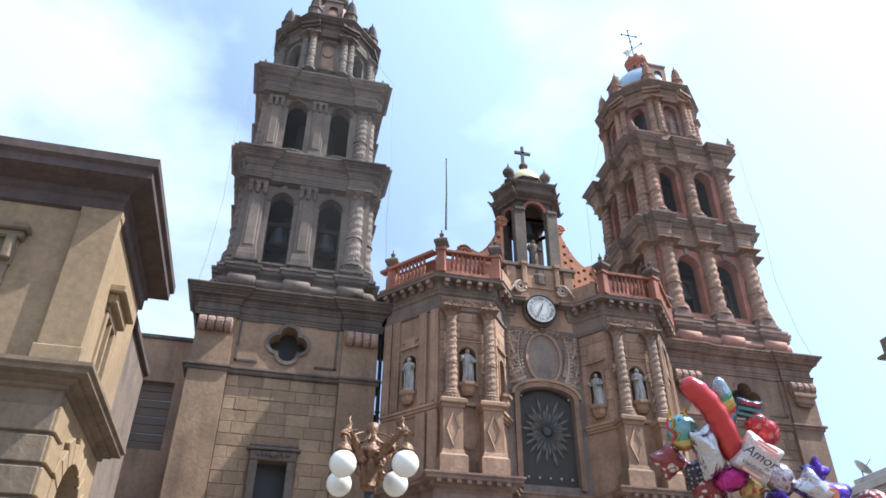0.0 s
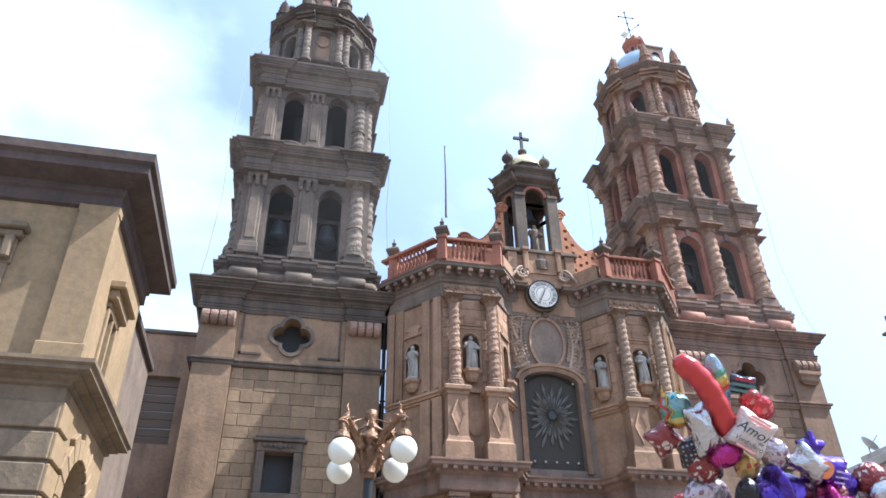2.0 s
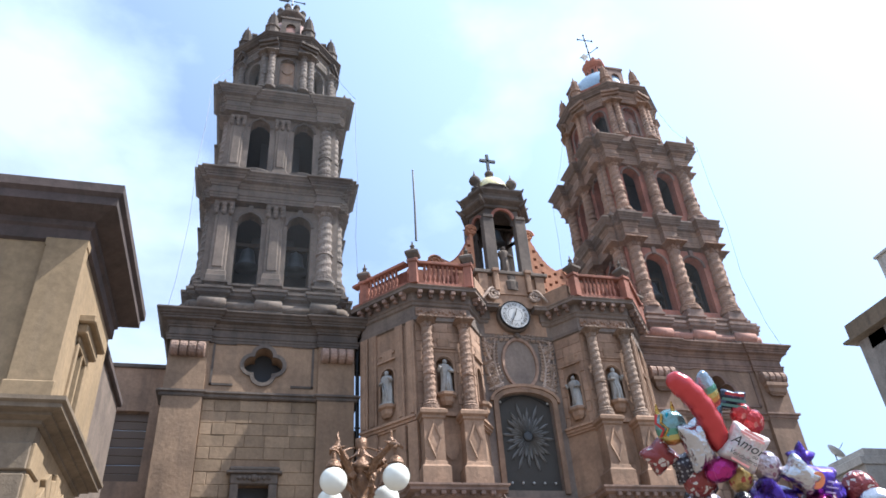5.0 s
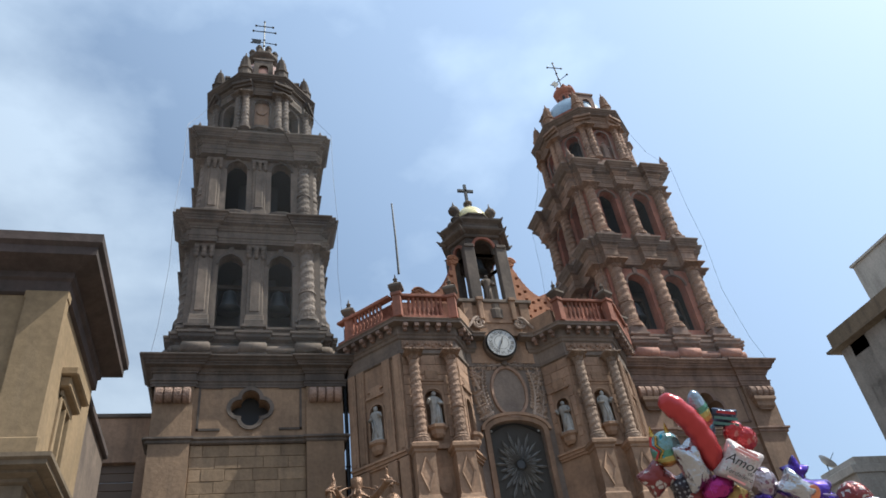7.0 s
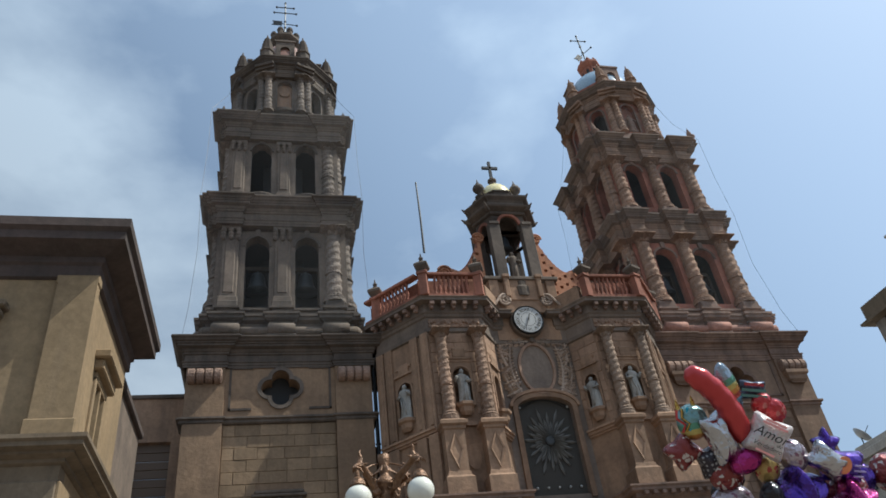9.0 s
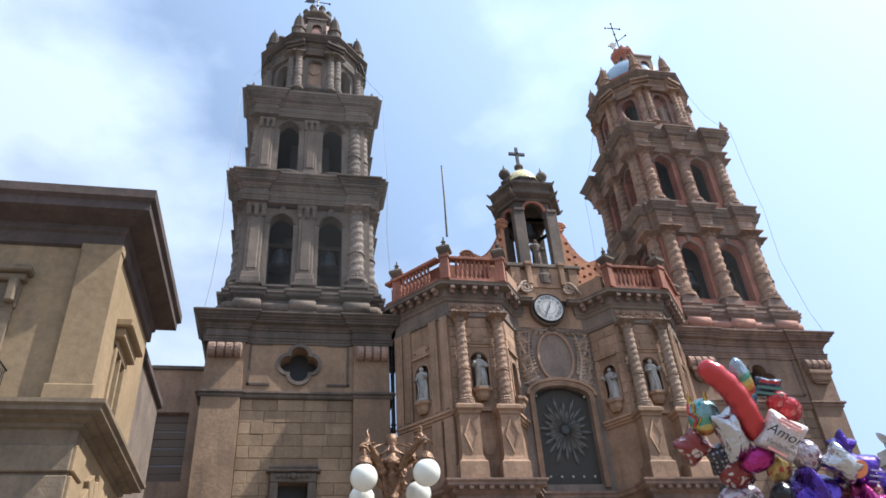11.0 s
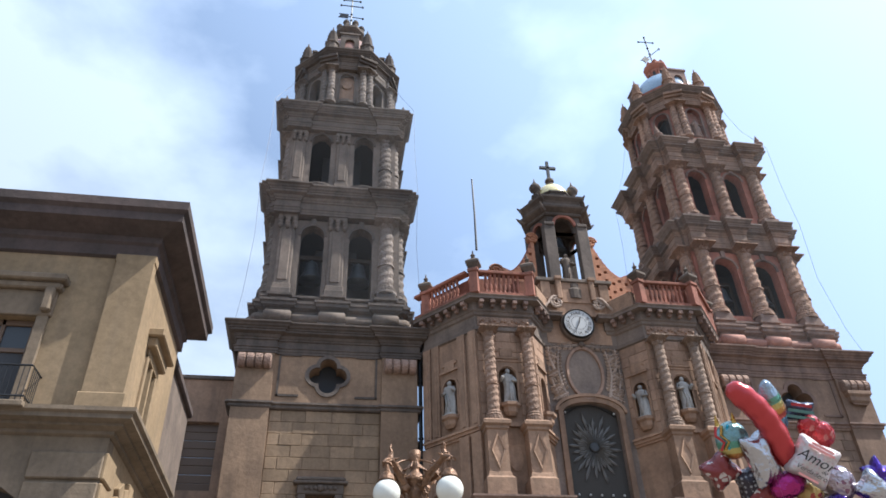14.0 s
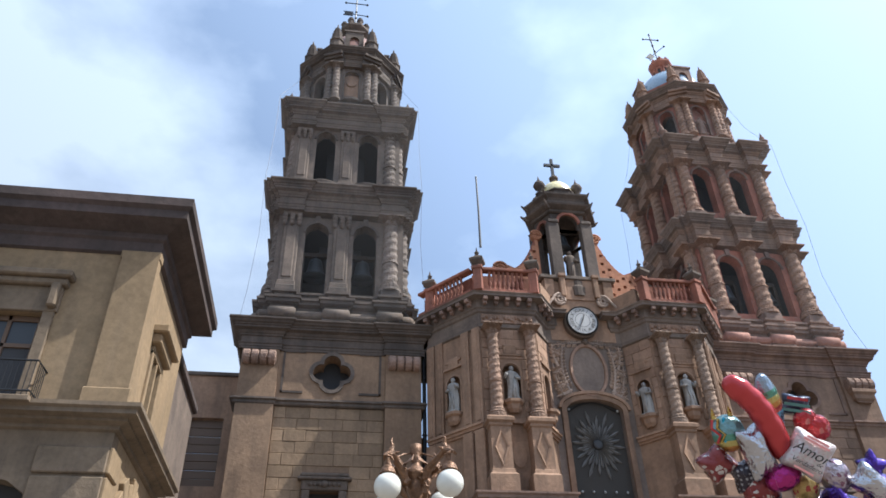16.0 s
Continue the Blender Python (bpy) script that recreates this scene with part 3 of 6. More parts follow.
def tower(cx, wall, trim, shaft, base, roll, label, sunk, seed, lean=0.0, light_z=16.55, blocks=None):
    """One bell tower; sunk: how far its columns sit back in the wall."""
    pillar_1, pillar_2, pillar_3 = (q.copy() for q in (COL_1, COL_2, COL_3))
    spike, urn_top = PINNACLE.copy(), FINIAL.copy()
    t = thing("bell_tower", cx, TOWER_Y, 0, label, "bell tower", "bell towers of the church")
    H = 4.1
    # base: body, corner piers, string course, panel with a four-lobed light
    bm = bmesh.new()
    box(bm, -H + 0.12, H - 0.12, -H + 0.72, H, 0, 14.9)
    part("base_body", bm, base, t)
    bm = bmesh.new()
    arched_wall(bm, -H + 0.12, H - 0.12, 0, 14.9, [(0, 1.24, 9.55, 11.2, 0.02)], 0.59)
    body = part("base_wall", bm, base, t, m=Matrix.Translation((0, -H + 0.12, 0)))
    for s in (-1, 1):
        bm = bmesh.new()
        box(bm, *sorted((s * 2.45, s * H)), -H - 0.10, -H + 0.14, 0, 14.95)
        part("corner_pier", bm, base, t)
        bm = bmesh.new()
        box(bm, *sorted((s * 2.45, s * H)), -H - 0.14, -H + 0.14, 15.2, 17.9)
        part("pier_frieze", bm, base, t)
        bm = bmesh.new()
        n = 28
        lathe(bm, [(0.03, 0)] + [(0.25 if k % 7 == 0 else 0.36, 1.5 * k / n) for k in range(n + 1)] + [(0.03, 1.5)], 16)
        part("scroll_bracket", bm, CARVED_TAN, t, m=pose(s * 2.55, -H - 0.2, 17.1, 0, 90 * s, 0))
        if sunk:
            continue
        bm = bmesh.new()
        moulding(bm, [(-0.66, 0.1), (-0.66, -0.36), (0.66, -0.36), (0.66, 0.1)], [(-0.3, 16.1), (-0.12, 16.3), (-0.1, 16.5), (0.0, 16.62), (0.0, 16.78), (-0.04, 16.82)])
        part("bracket_corbel", bm, base, t, m=Matrix.Translation((s * 3.3, -H - 0.14, 0)))
    bm = bmesh.new()
    moulding(bm, square_plan(H, (-3.3, 3.3), 1.66, 0.1), [(0, 14.9), (0.06, 14.95), (0.06, 15.05), (0.16, 15.1), (0.16, 15.18), (0.0, 15.22)])
    part("string_course", bm, trim, t)
    bm = bmesh.new()
    hole = quatrefoil(None, 0.84, 0, 0)
    far = []
    n = len(hole)
    for x, z in hole:
        k = max(abs(x) / 2.6, abs(z) / 1.5)
        far.append((x / k, z / k))
    ring_between(bm, hole, far, 0, 0)
    ring_between(bm, hole, hole, 0, 0.75)
    part("panel_wall", bm, base, t, m=pose(0, -H, light_z))
    bm = bmesh.new()
    outer = quatrefoil(None, 0.84, 0, 0, 0.17)
    ring_between(bm, hole, hole, 0, -0.09)
    ring_between(bm, hole, outer, -0.09, -0.09)
    ring_between(bm, outer, outer, -0.09, 0.0)
    part("quatrefoil_surround", bm, trim, t, m=pose(0, -H, light_z))
    for s in (-1, 1):
        bm = bmesh.new()
        for z0, z1, xa, xb in ((15.5, 15.6, 1.25, 2.25), (17.5, 17.6, 1.25, 2.25), (15.5, 17.6, 2.15, 2.25)):
            box(bm, *sorted((s * xa, s * xb)), -H - 0.05, -H + 0.02, z0, z1)
        part("panel_moulding", bm, trim, t)
    # added block, its dark colour stands for the shade behind the four-lobed light
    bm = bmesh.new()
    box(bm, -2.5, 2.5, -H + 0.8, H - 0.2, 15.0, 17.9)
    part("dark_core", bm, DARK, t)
    bm = bmesh.new()
    box(bm, -H + 0.1, -2.46, -H + 0.12, H, 14.9, 18.0)
    box(bm, 2.46, H - 0.1, -H + 0.12, H, 14.9, 18.0)
    box(bm, -2.46, 2.46, H - 0.6, H, 14.9, 18.0)
    part("upper_base_wall", bm, base, t)
    bm = bmesh.new()
    moulding(bm, square_plan(H, (-3.3, 3.3), 1.75, 0.12), cornice_profile(17.55, 18.95, 0.62))
    part("main_cornice", bm, trim, t)
    for piece in list(t.children):
        piece.matrix_basis = Matrix.Translation((lean, 0, 0)) @ piece.matrix_basis
    # attic with round rolls under the columns
    bm = bmesh.new()
    moulding(bm, square_plan(3.55, (-2.6, 0, 2.6), 1.15, 0.25), [(0, 18.9), (0, 19.35), (0.1, 19.4), (0.1, 19.5), (0, 19.52), (0, 20.2), (0.22, 20.3), (0.22, 20.45), (0.3, 20.5), (0.3, 20.62), (-0.12, 20.7), (-0.12, 20.95), (0.02, 21.0), (0.02, 21.12), (-0.3, 21.15)])
    part("attic", bm, trim, t)
    for k in range(4):
        for c in (-2.6, 0, 2.6):
            bm = bmesh.new()
            bmesh.ops.create_cone(bm, cap_ends=True, segments=16, radius1=0.27, radius2=0.27, depth=1.3, matrix=pose(c, -3.85, 19.78, 0, 90, 0))
            bmesh.ops.bevel(bm, geom=[e for e in bm.edges if abs(e.verts[0].co.x - e.verts[1].co.x) < 1e-4], offset=0.05, segments=2, affect="EDGES")
            part("round_roll", bm, roll, t, m=pose(0, 0, 0, 0, 0, 90 * k), smooth=True)
        bm = bmesh.new()
        bmesh.ops.create_cone(bm, cap_ends=True, segments=14, radius1=0.22, radius2=0.22, depth=7.3, matrix=pose(0, -3.62, 19.76, 0, 90, 0))
        part("roll_behind", bm, roll, t, m=pose(0, 0, 0, 0, 0, 90 * k), smooth=True)
    # two open stages
    stages = ((3.1, 20.9, 26.0, 21.72, 24.9, 1.36, 1.25, pillar_1, 21.5, 0.86, 2.62, 27.85), (2.85, 28.0, 32.9, 29.0, 31.95, 1.16, 1.24, pillar_2, 28.55, 0.78, 2.5, 34.3))
    if sunk:
        stages = ((3.1, 20.9, 26.0, 21.12, 25.0, 1.22, 1.27, pillar_1, 21.5, 0.86, 2.62, 27.85), (2.85, 28.0, 32.9, 28.5, 32.0, 1.12, 1.24, pillar_2, 28.55, 0.78, 2.5, 34.3))
    for h, z0, z1, sill, spring, width, gap, col, cz, cw, colat, top in stages:
        h += 0.7 * sunk
        for k in range(4):
            bm = bmesh.new()
            arched_wall(bm, -h + (0.0 if k % 2 == 0 else 0.62), h - (0.0 if k % 2 == 0 else 0.62), z0, z1, [(-gap, width, sill, spring, width / 2), (gap, width, sill, spring, width / 2)], 0.6)
            part("belfry_wall", bm, wall, t, m=pose(0, 0, 0, 0, 0, 90 * k) @ Matrix.Translation((0, -h, 0)))
            # added dark sheet inside the stone wall, painting the belfry's inner shade
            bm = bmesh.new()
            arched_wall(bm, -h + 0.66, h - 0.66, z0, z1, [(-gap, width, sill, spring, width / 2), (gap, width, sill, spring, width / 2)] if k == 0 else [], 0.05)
            part("shade_lining", bm, DARK, t, m=pose(0, 0, 0, 0, 0, 90 * k) @ Matrix.Translation((0, -h + 0.61, 0)))
            for s in (-1, 1):
                bm = bmesh.new()
                arch_band(bm, s * gap, width, sill, spring, width / 2, 0.13, -0.07, 0.05, foot=False)
                box(bm, s * gap - 0.13, s * gap + 0.13, -0.14, 0.05, spring + width / 2 - 0.02, spring + width / 2 + 0.42)
                part("arch_moulding", bm, trim, t, m=pose(0, 0, 0, 0, 0, 90 * k) @ Matrix.Translation((0, -h, 0)))
            if sunk and k == 0 and z0 > 25:
                for s in (-1, 1):
                    bm = bmesh.new()
                    lathe(bm, [(0.3, -0.5), (0.5, -0.42), (0.62, -0.25), (0.8, -0.2), (0.86, -0.08), (0.86, 0)], 20)
                    part("round_ledge", bm, trim, t, m=Matrix.Translation((s * gap, -h, sill)) @ Matrix.Diagonal((1, 0.7, 1, 1)))
            for c in (-colat, 0, colat):
                if sunk and k == 0 and c <= 0:
                    bm = bmesh.new()
                    r, tall = (0.42, 4.7) if z0 < 25 else (0.37, 4.1)
                    box(bm, -r, r, -0.16, 0.3, 0, tall * 0.88, 0.05)
                    box(bm, -r * 0.62, r * 0.62, -0.21, 0.2, tall * 0.12, tall * 0.8, 0.04)
                    box(bm, -r * 1.15, r * 1.15, -0.22, 0.3, 0, tall * 0.08, 0.05)
                    box(bm, -r * 1.2, r * 1.2, -0.3, 0.3, tall * 0.95, tall, 0.04)
                    for j in range(9):
                        ball(bm, r * (-0.9 + 0.9 * (j % 3)), -0.2 - 0.03 * (j // 3), tall * (0.84 + 0.045 * (j // 3)), r * 0.34, 1.2, 8)
                    part("pilaster", bm, wall, t, m=Matrix.Translation((c, -h + 0.04, cz)))
                    bm = bmesh.new()
                    box(bm, c - 0.5, c + 0.5, -h - 0.36, -h + 0.02, cz - 0.42, cz, 0.04)
                    part("column_pedestal", bm, trim, t)
                    continue
                link("column", col, shaft, t, m=pose(0, 0, 0, 0, 0, 90 * k) @ Matrix.Translation((c, -h - 0.22 + sunk, cz)))
                bm = bmesh.new()
                box(bm, c - 0.5, c + 0.5, -h - 0.7 + sunk, -h + 0.02, cz - 0.42, cz, 0.04)
                part("column_pedestal", bm, trim, t, m=pose(0, 0, 0, 0, 0, 90 * k))
        bm = bmesh.new()
        frieze, crown = split_profile(cornice_profile(z1 + (0.15 if z0 < 25 else -0.2), top, 0.6 if sunk or z0 > 25 else 0.44))
        stage_plan = square_plan(h + 0.26, (-colat - 0.1, colat + 0.1), 1.25, 0.16) if sunk else square_plan(h + 0.2, (-colat, 0, colat), cw, 0.42)
        moulding(bm, stage_plan, frieze)
        part("frieze", bm, wall if sunk else PALE_TRIM, t, m=Matrix.Translation((0 if sunk else -0.18, 0, 0)))
        bm = bmesh.new()
        moulding(bm, stage_plan, crown)
        part("cornice", bm, trim if sunk else SOOT, t, m=Matrix.Translation((0 if sunk else -0.18, 0, 0)))
        # ceiling and floor coloured dark for the shade of the bell room
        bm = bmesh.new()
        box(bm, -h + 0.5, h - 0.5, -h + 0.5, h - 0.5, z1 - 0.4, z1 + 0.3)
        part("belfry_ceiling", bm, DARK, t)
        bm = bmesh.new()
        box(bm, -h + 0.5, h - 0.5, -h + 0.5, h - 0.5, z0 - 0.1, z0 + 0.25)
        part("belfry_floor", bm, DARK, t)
        # unseen block added to stop light crossing the belfry, dark as painted shade
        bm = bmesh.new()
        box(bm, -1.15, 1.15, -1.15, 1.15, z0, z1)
        part("added_dark_core", bm, DARK, t)
    bm = bmesh.new()
    moulding(bm, square_plan(3.0, (-2.6, 0, 2.6), 1.0, 0.3), [(0, 27.8), (0, 28.02), (0.12, 28.1), (0.12, 28.2), (0.0, 28.22)])
    part("plinth", bm, trim, t)
    for sx in (-1, 1):
        for sy in (-1, 1):
            link("corner_finial", urn_top, trim, t, m=pose(sx * 3.5, sy * 3.5, 34.32) @ Matrix.Scale(0.6 if sunk else 0.9, 4))
    # eight-sided top stage
    bm = bmesh.new()
    moulding(bm, ngon_plan(8, 3.1, math.pi / 8), [(0.25, 34.1), (0.25, 34.7), (0.32, 34.8), (0.32, 34.95), (0.1, 35.0), (0.1, 35.4)])
    part("drum_base", bm, trim, t)
    side = 2 * 2.76 * math.tan(math.pi / 8)
    for k in range(8):
        bm = bmesh.new()
        arched_wall(bm, -side / 2, side / 2, 35.0, 39.2, [(0, 0.92, 35.75, 37.9, 0.46)], 0.5)
        mk = pose(0, 0, 0, 0, 0, 45 * k) @ Matrix.Translation((0, -2.76, 0))
        part("drum_wall", bm, wall, t, m=mk)
        bm = bmesh.new()
        arch_band(bm, 0, 0.92, 35.75, 37.9, 0.46, 0.12, -0.06, 0.05)
        part("arch_moulding", bm, trim, t, m=mk)
        if sunk and k % 2 == 0:
            bm = bmesh.new()
            box(bm, -0.44, 0.44, 0.22, 0.3, 35.8, 38.3)
            bmesh.ops.create_cone(bm, cap_ends=True, segments=18, radius1=0.34, radius2=0.3, depth=0.14, matrix=pose(0, 0.18, 37.5, 90, 0, 0))
            part("niche_panel", bm, BROWN, t, "reddish blind niche", mk)
            bm = bmesh.new()
            lathe(bm, [(0.2, -0.35), (0.45, -0.22), (0.62, -0.15), (0.66, 0)], 18)
            part("round_ledge", bm, trim, t, m=mk @ Matrix.Translation((0, 0, 35.75)) @ Matrix.Diagonal((1, 0.6, 1, 1)))
        if not sunk and k % 2 == 0:
            bm = bmesh.new()
            box(bm, -0.47, 0.47, 0.34, 0.42, 35.7, 38.4)
            part("niche_back", bm, wall, t, m=mk)
            link("niche_statue", statue_mesh(1.7, 1, 20 + k), trim, t, m=mk @ Matrix.Translation((0, 0.12, 35.78)))
        for s in (-1, 1):
            link("column", pillar_3, shaft, t, m=pose(0, 0, 0, 0, 0, 45 * k) @ Matrix.Translation((s * (side / 2 - 0.16), -2.99, 35.4)))
        bm = bmesh.new()
        for z0, z1, out in ((38.55, 38.75, 0.12), (38.75, 39.2, 0.04), (39.2, 39.4, 0.2), (39.4, 39.62, 0.34)):
            box(bm, -0.62, 0.62, -3.14 - out, -2.6, z0, z1, 0.02)
        part("entablature_block", bm, trim if sunk else PALE_TRIM, t, m=pose(0, 0, 0, 0, 0, 45 * k + 22.5))
        link("pinnacle", spike, trim if sunk else shaft, t, m=pose(0, 0, 0, 0, 0, 45 * k + 22.5) @ Matrix.Translation((0, -3.0, 40.4)) @ Matrix.Diagonal((1.0, 1.0, 1.12, 1) if sunk else (0.88, 0.88, 1.0, 1)))
    # added dark slabs and block that paint the shade inside the drum
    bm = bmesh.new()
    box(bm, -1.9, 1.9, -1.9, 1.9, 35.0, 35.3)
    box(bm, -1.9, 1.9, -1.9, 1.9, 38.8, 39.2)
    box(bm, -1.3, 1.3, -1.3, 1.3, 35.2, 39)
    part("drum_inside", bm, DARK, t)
    bm = bmesh.new()
    frieze, crown = split_profile(cornice_profile(38.6, 40.1, 0.5))
    moulding(bm, ngon_plan(8, 3.22, math.pi / 8), frieze)
    part("drum_frieze", bm, wall if sunk else PALE_TRIM, t)
    bm = bmesh.new()
    moulding(bm, ngon_plan(8, 3.22, math.pi / 8), crown)
    part("drum_cornice", bm, trim if sunk else SOOT, t)
    bm = bmesh.new()
    moulding(bm, ngon_plan(8, 2.85, math.pi / 8), [(0.1, 40.1), (0.1, 40.75), (0.18, 40.8), (0.18, 40.95), (0, 41.0)])
    part("parapet", bm, wall, t)
    bm = bmesh.new()
    lathe(bm, [(2.5 * math.cos(a), 40.9 + 3.3 * math.sin(a)) for a in (i * math.pi / 2 / 10 for i in range(10))] + [(0.3, 44.2)], 24)
    part("dome", bm, DOME_ROSE if sunk else DOME_BLUE, t, "faded terracotta dome" if sunk else "blue glazed tile dome", smooth=True)
    for k in range(4):
        bm = bmesh.new()
        arched_wall(bm, -0.62, 0.62, 0, 1.75, [(0, 0.6, 0.25, 1.0, 0.3)], 0.35, 6)
        box(bm, -0.7, 0.7, -0.06, 0.3, 1.75, 1.9)
        part("dormer", bm, trim, t, m=pose(0, 0, 0, 0, 0, 90 * k) @ Matrix.Translation((0, -2.45, 40.95)))
    crown_at = trim if sunk else wall
    bm = bmesh.new()
    core_r = 0.84 if sunk else 0.66
    moulding(bm, ngon_plan(8, core_r, math.pi / 8), [(0.16, 43.5), (0.16, 43.95), (0, 44.05), (-0.06, 45.1), (0.12, 45.3), (0.22, 45.45), (0.22, 45.65), (0.05, 45.7), (0.05, 45.85), (-0.1, 45.9)])
    part("lantern", bm, crown_at, t)
    for k in range(8):
        bm = bmesh.new()
        arched_wall(bm, -0.2, 0.2, 44.15, 45.05, [(0, 0.22, 44.3, 44.75, 0.1)], 0.08, 6)
        part("lantern_light", bm, crown_at, t, m=pose(0, 0, 0, 0, 0, 45 * k) @ Matrix.Translation((0, -core_r, 0)))
        # dark plate painting the shade within the lantern light
        bm = bmesh.new()
        box(bm, -0.12, 0.12, -0.02, 0.01, 44.28, 44.86)
        part("lantern_opening", bm, DARK, t, m=pose(0, 0, 0, 0, 0, 45 * k) @ Matrix.Translation((0, 0.06 - core_r, 0)))
        bm = bmesh.new()
        lathe(bm, [(0.2, 45.6), (0.2, 45.95), (0.25, 46.0), (0.25, 46.12), (0.14, 46.2), (0.17, 46.3), (0.05, 46.42)] if sunk else [(0.16, 45.6), (0.16, 45.85), (0.1, 45.95), (0.03, 46.1)], 8)
        part("merlon", bm, crown_at, t, m=pose(core_r * math.cos(k * math.pi / 4 + 0.39), core_r * math.sin(k * math.pi / 4 + 0.39), 0))
    # iron cross with a weather vane; one stands straight with three bars, the other leans
    bm = bmesh.new()
    peak = 50.3 if sunk else 49.4
    tube(bm, [(0, 0, 45.7), (0, 0, peak)], 0.05, 6)
    for z, half in ((49.75, 0.62), (49.1, 0.8)) if sunk else ((48.8, 0.62),):
        tube(bm, [(-half, 0, z), (half, 0, z)], 0.04, 6)
        for e in (-half, 0, half):
            ball(bm, e, 0, z, 0.09, 1, 8)
    for z in (47.4, 48.1):
        ball(bm, 0, 0, z, 0.1, 1, 8)
    ball(bm, 0, 0, peak, 0.09, 1, 8)
    vane = (((-0.85, 0, 47.9), (0.85, 0, 47.75)) if sunk else ((-0.75, 0, 46.5), (0.95, 0, 48.1)))
    p, q = Vector(vane[0]), Vector(vane[1])
    tube(bm, [p, q], 0.035, 6)
    ball(bm, q.x, q.y, q.z, 0.09, 1, 8)
    d, up = (q - p).normalized(), Vector((0, 0.03, 0))
    n = Vector((-d.z, 0, d.x))
    flag = [p - d * 0.1 + n * 0.2, p + d * 0.62 + n * 0.26, p + d * 0.62 - n * 0.2, p - d * 0.1 - n * 0.24, p + d * 0.1]
    f0, f1 = [bm.verts.new(v - up) for v in flag], [bm.verts.new(v + up) for v in flag]
    bm.faces.new(f0)
    bm.faces.new(f1[::-1])
    for i in range(5):
        bm.faces.new((f0[i], f0[(i + 1) % 5], f1[(i + 1) % 5], f1[i]))
    part("weather_vane_cross", bm, IRON, t, "black iron cross with a weather vane", Matrix.Translation((0, 0, 45.8)) @ Matrix.Rotation(0.0 if sunk else -0.05, 4, "Y") @ Matrix.Translation((0, 0, -45.8)))
    # bird netting hung round the stages
    tight = 0.0 if sunk else 0.28
    HANG = ((2.75, 39.2), (3.35 - tight / 2, 36.8), (4.1 - tight, 34.35), (4.12 - tight, 31.0), (4.24 - tight, 27.85), (4.15 - tight, 24.2), (4.3 - tight / 2, 20.7), (4.45, 18.97))
    bm = bmesh.new()
    rings = []
    for h, z in HANG:
        c = 1.0 if z > 35 else 0.25
        rings.append([bm.verts.new((x, y, z)) for x, y in ((-h, -h + c), (-h + c, -h), (h - c, -h), (h, -h + c), (h, h - c), (h - c, h), (-h + c, h), (-h, h - c))])
    for a, b in zip(rings, rings[1:]):
        for i in range(8):
            bm.faces.new((a[i], a[(i + 1) % 8], b[(i + 1) % 8], b[i]))
    net = part("bird_netting", bm, NET, t, "fine translucent bird netting", smooth=True)
    net.visible_shadow = False
    for sx, sy in ((-1, -1), (1, -1), (-1, 1)):
        bm = bmesh.new()
        tube(bm, [(sx * h, sy * (h - (0.5 if z > 35 else 0.1)), z) for h, z in HANG], 0.009, 5)
        part("net_cable", bm, IRON, t)
    # low window with its moulded frame
    # the window's depth is a dark sheet, shade put into its colour
    bm = bmesh.new()
    box(bm, -0.7, 0.7, -H + 0.55, -H + 0.6, 9.5, 11.3)
    win = part("window", bm, DARK, t, m=Matrix.Translation((lean, 0, 0)))
    bm = bmesh.new()
    for x0, x1, z0, z1 in ((-0.93, -0.6, 9.5, 11.18), (0.6, 0.93, 9.5, 11.18)):
        box(bm, x0, x1, -H - 0.13, -H + 0.14, z0, z1, 0.03)
    box(bm, -0.96, 0.96, -H - 0.15, -H + 0.14, 11.18, 11.6, 0.04)
    box(bm, -0.98, 0.98, -H - 0.16, -H + 0.14, 9.24, 9.5, 0.04)
    box(bm, -0.7, 0.7, -H - 0.12, -H + 0.14, 9.0, 9.24, 0.05)
    box(bm, -1.12, 1.12, -H - 0.26, -H + 0.14, 11.6, 11.72, 0.03)
    box(bm, -1.02, 1.02, -H - 0.2, -H + 0.14, 11.72, 11.9, 0.06)
    for k in range(7):
        ball(bm, -0.6 + 0.2 * k, -H - 0.14, 11.42, 0.1 + 0.06 * (k == 3), 1, 8)
    link("window_frame", to_mesh("window_frame", bm), GREY, win)
    ashlar(body, -2.43, 2.43, 4.4, 14.88, 0.0, 0.52, 1.05, [(-0.97, 0.97, 8.95, 11.9)], seed, blocks)
    # bells hung in the lower belfry
    for s in (-1, 1):
        b = link("church_bell", BELL, BRONZE, None, m=pose(cx + s * 1.25, TOWER_Y - 1.85, 23.1))
        tagged(b, "dark bronze bell hung in the belfry opening", "bell", "bells of the towers")
        bm = bmesh.new()
        box(bm, -0.75, 0.75, -0.12, 0.12, 1.3, 1.55, 0.02)
        for x in (-0.7, 0.7):
            box(bm, x - 0.09, x + 0.09, -0.12, 0.12, -2.0, 1.3)
        part("yoke", bm, OLD_WOOD, b)
    return t


tower(-11.78, GREY, GREY_DARK, CARVED_GREY, TAN, GREY, "tall grey-brown stone bell tower with twisted columns and netting", 0.3, 3)
tower(11.72, RED, TRIM_RED, CARVED_ROSE, DRAB, ROSE, "tall reddish stone bell tower with twisted tan columns and netting", 0.0, 4, -0.24, 16.32, DRAB_BLOCK)

# ---- folded centre of the facade ----
HALF = [(1.87, -2.3), (2.75, -3.5), (5.35, -3.5), (7.3, -1.1), (7.3, 2.5)]
PLAN = [(-x, y) for x, y in HALF[::-1]] + HALF
CORE = [(p.x, p.y) for p in offset(PLAN, -0.42)]
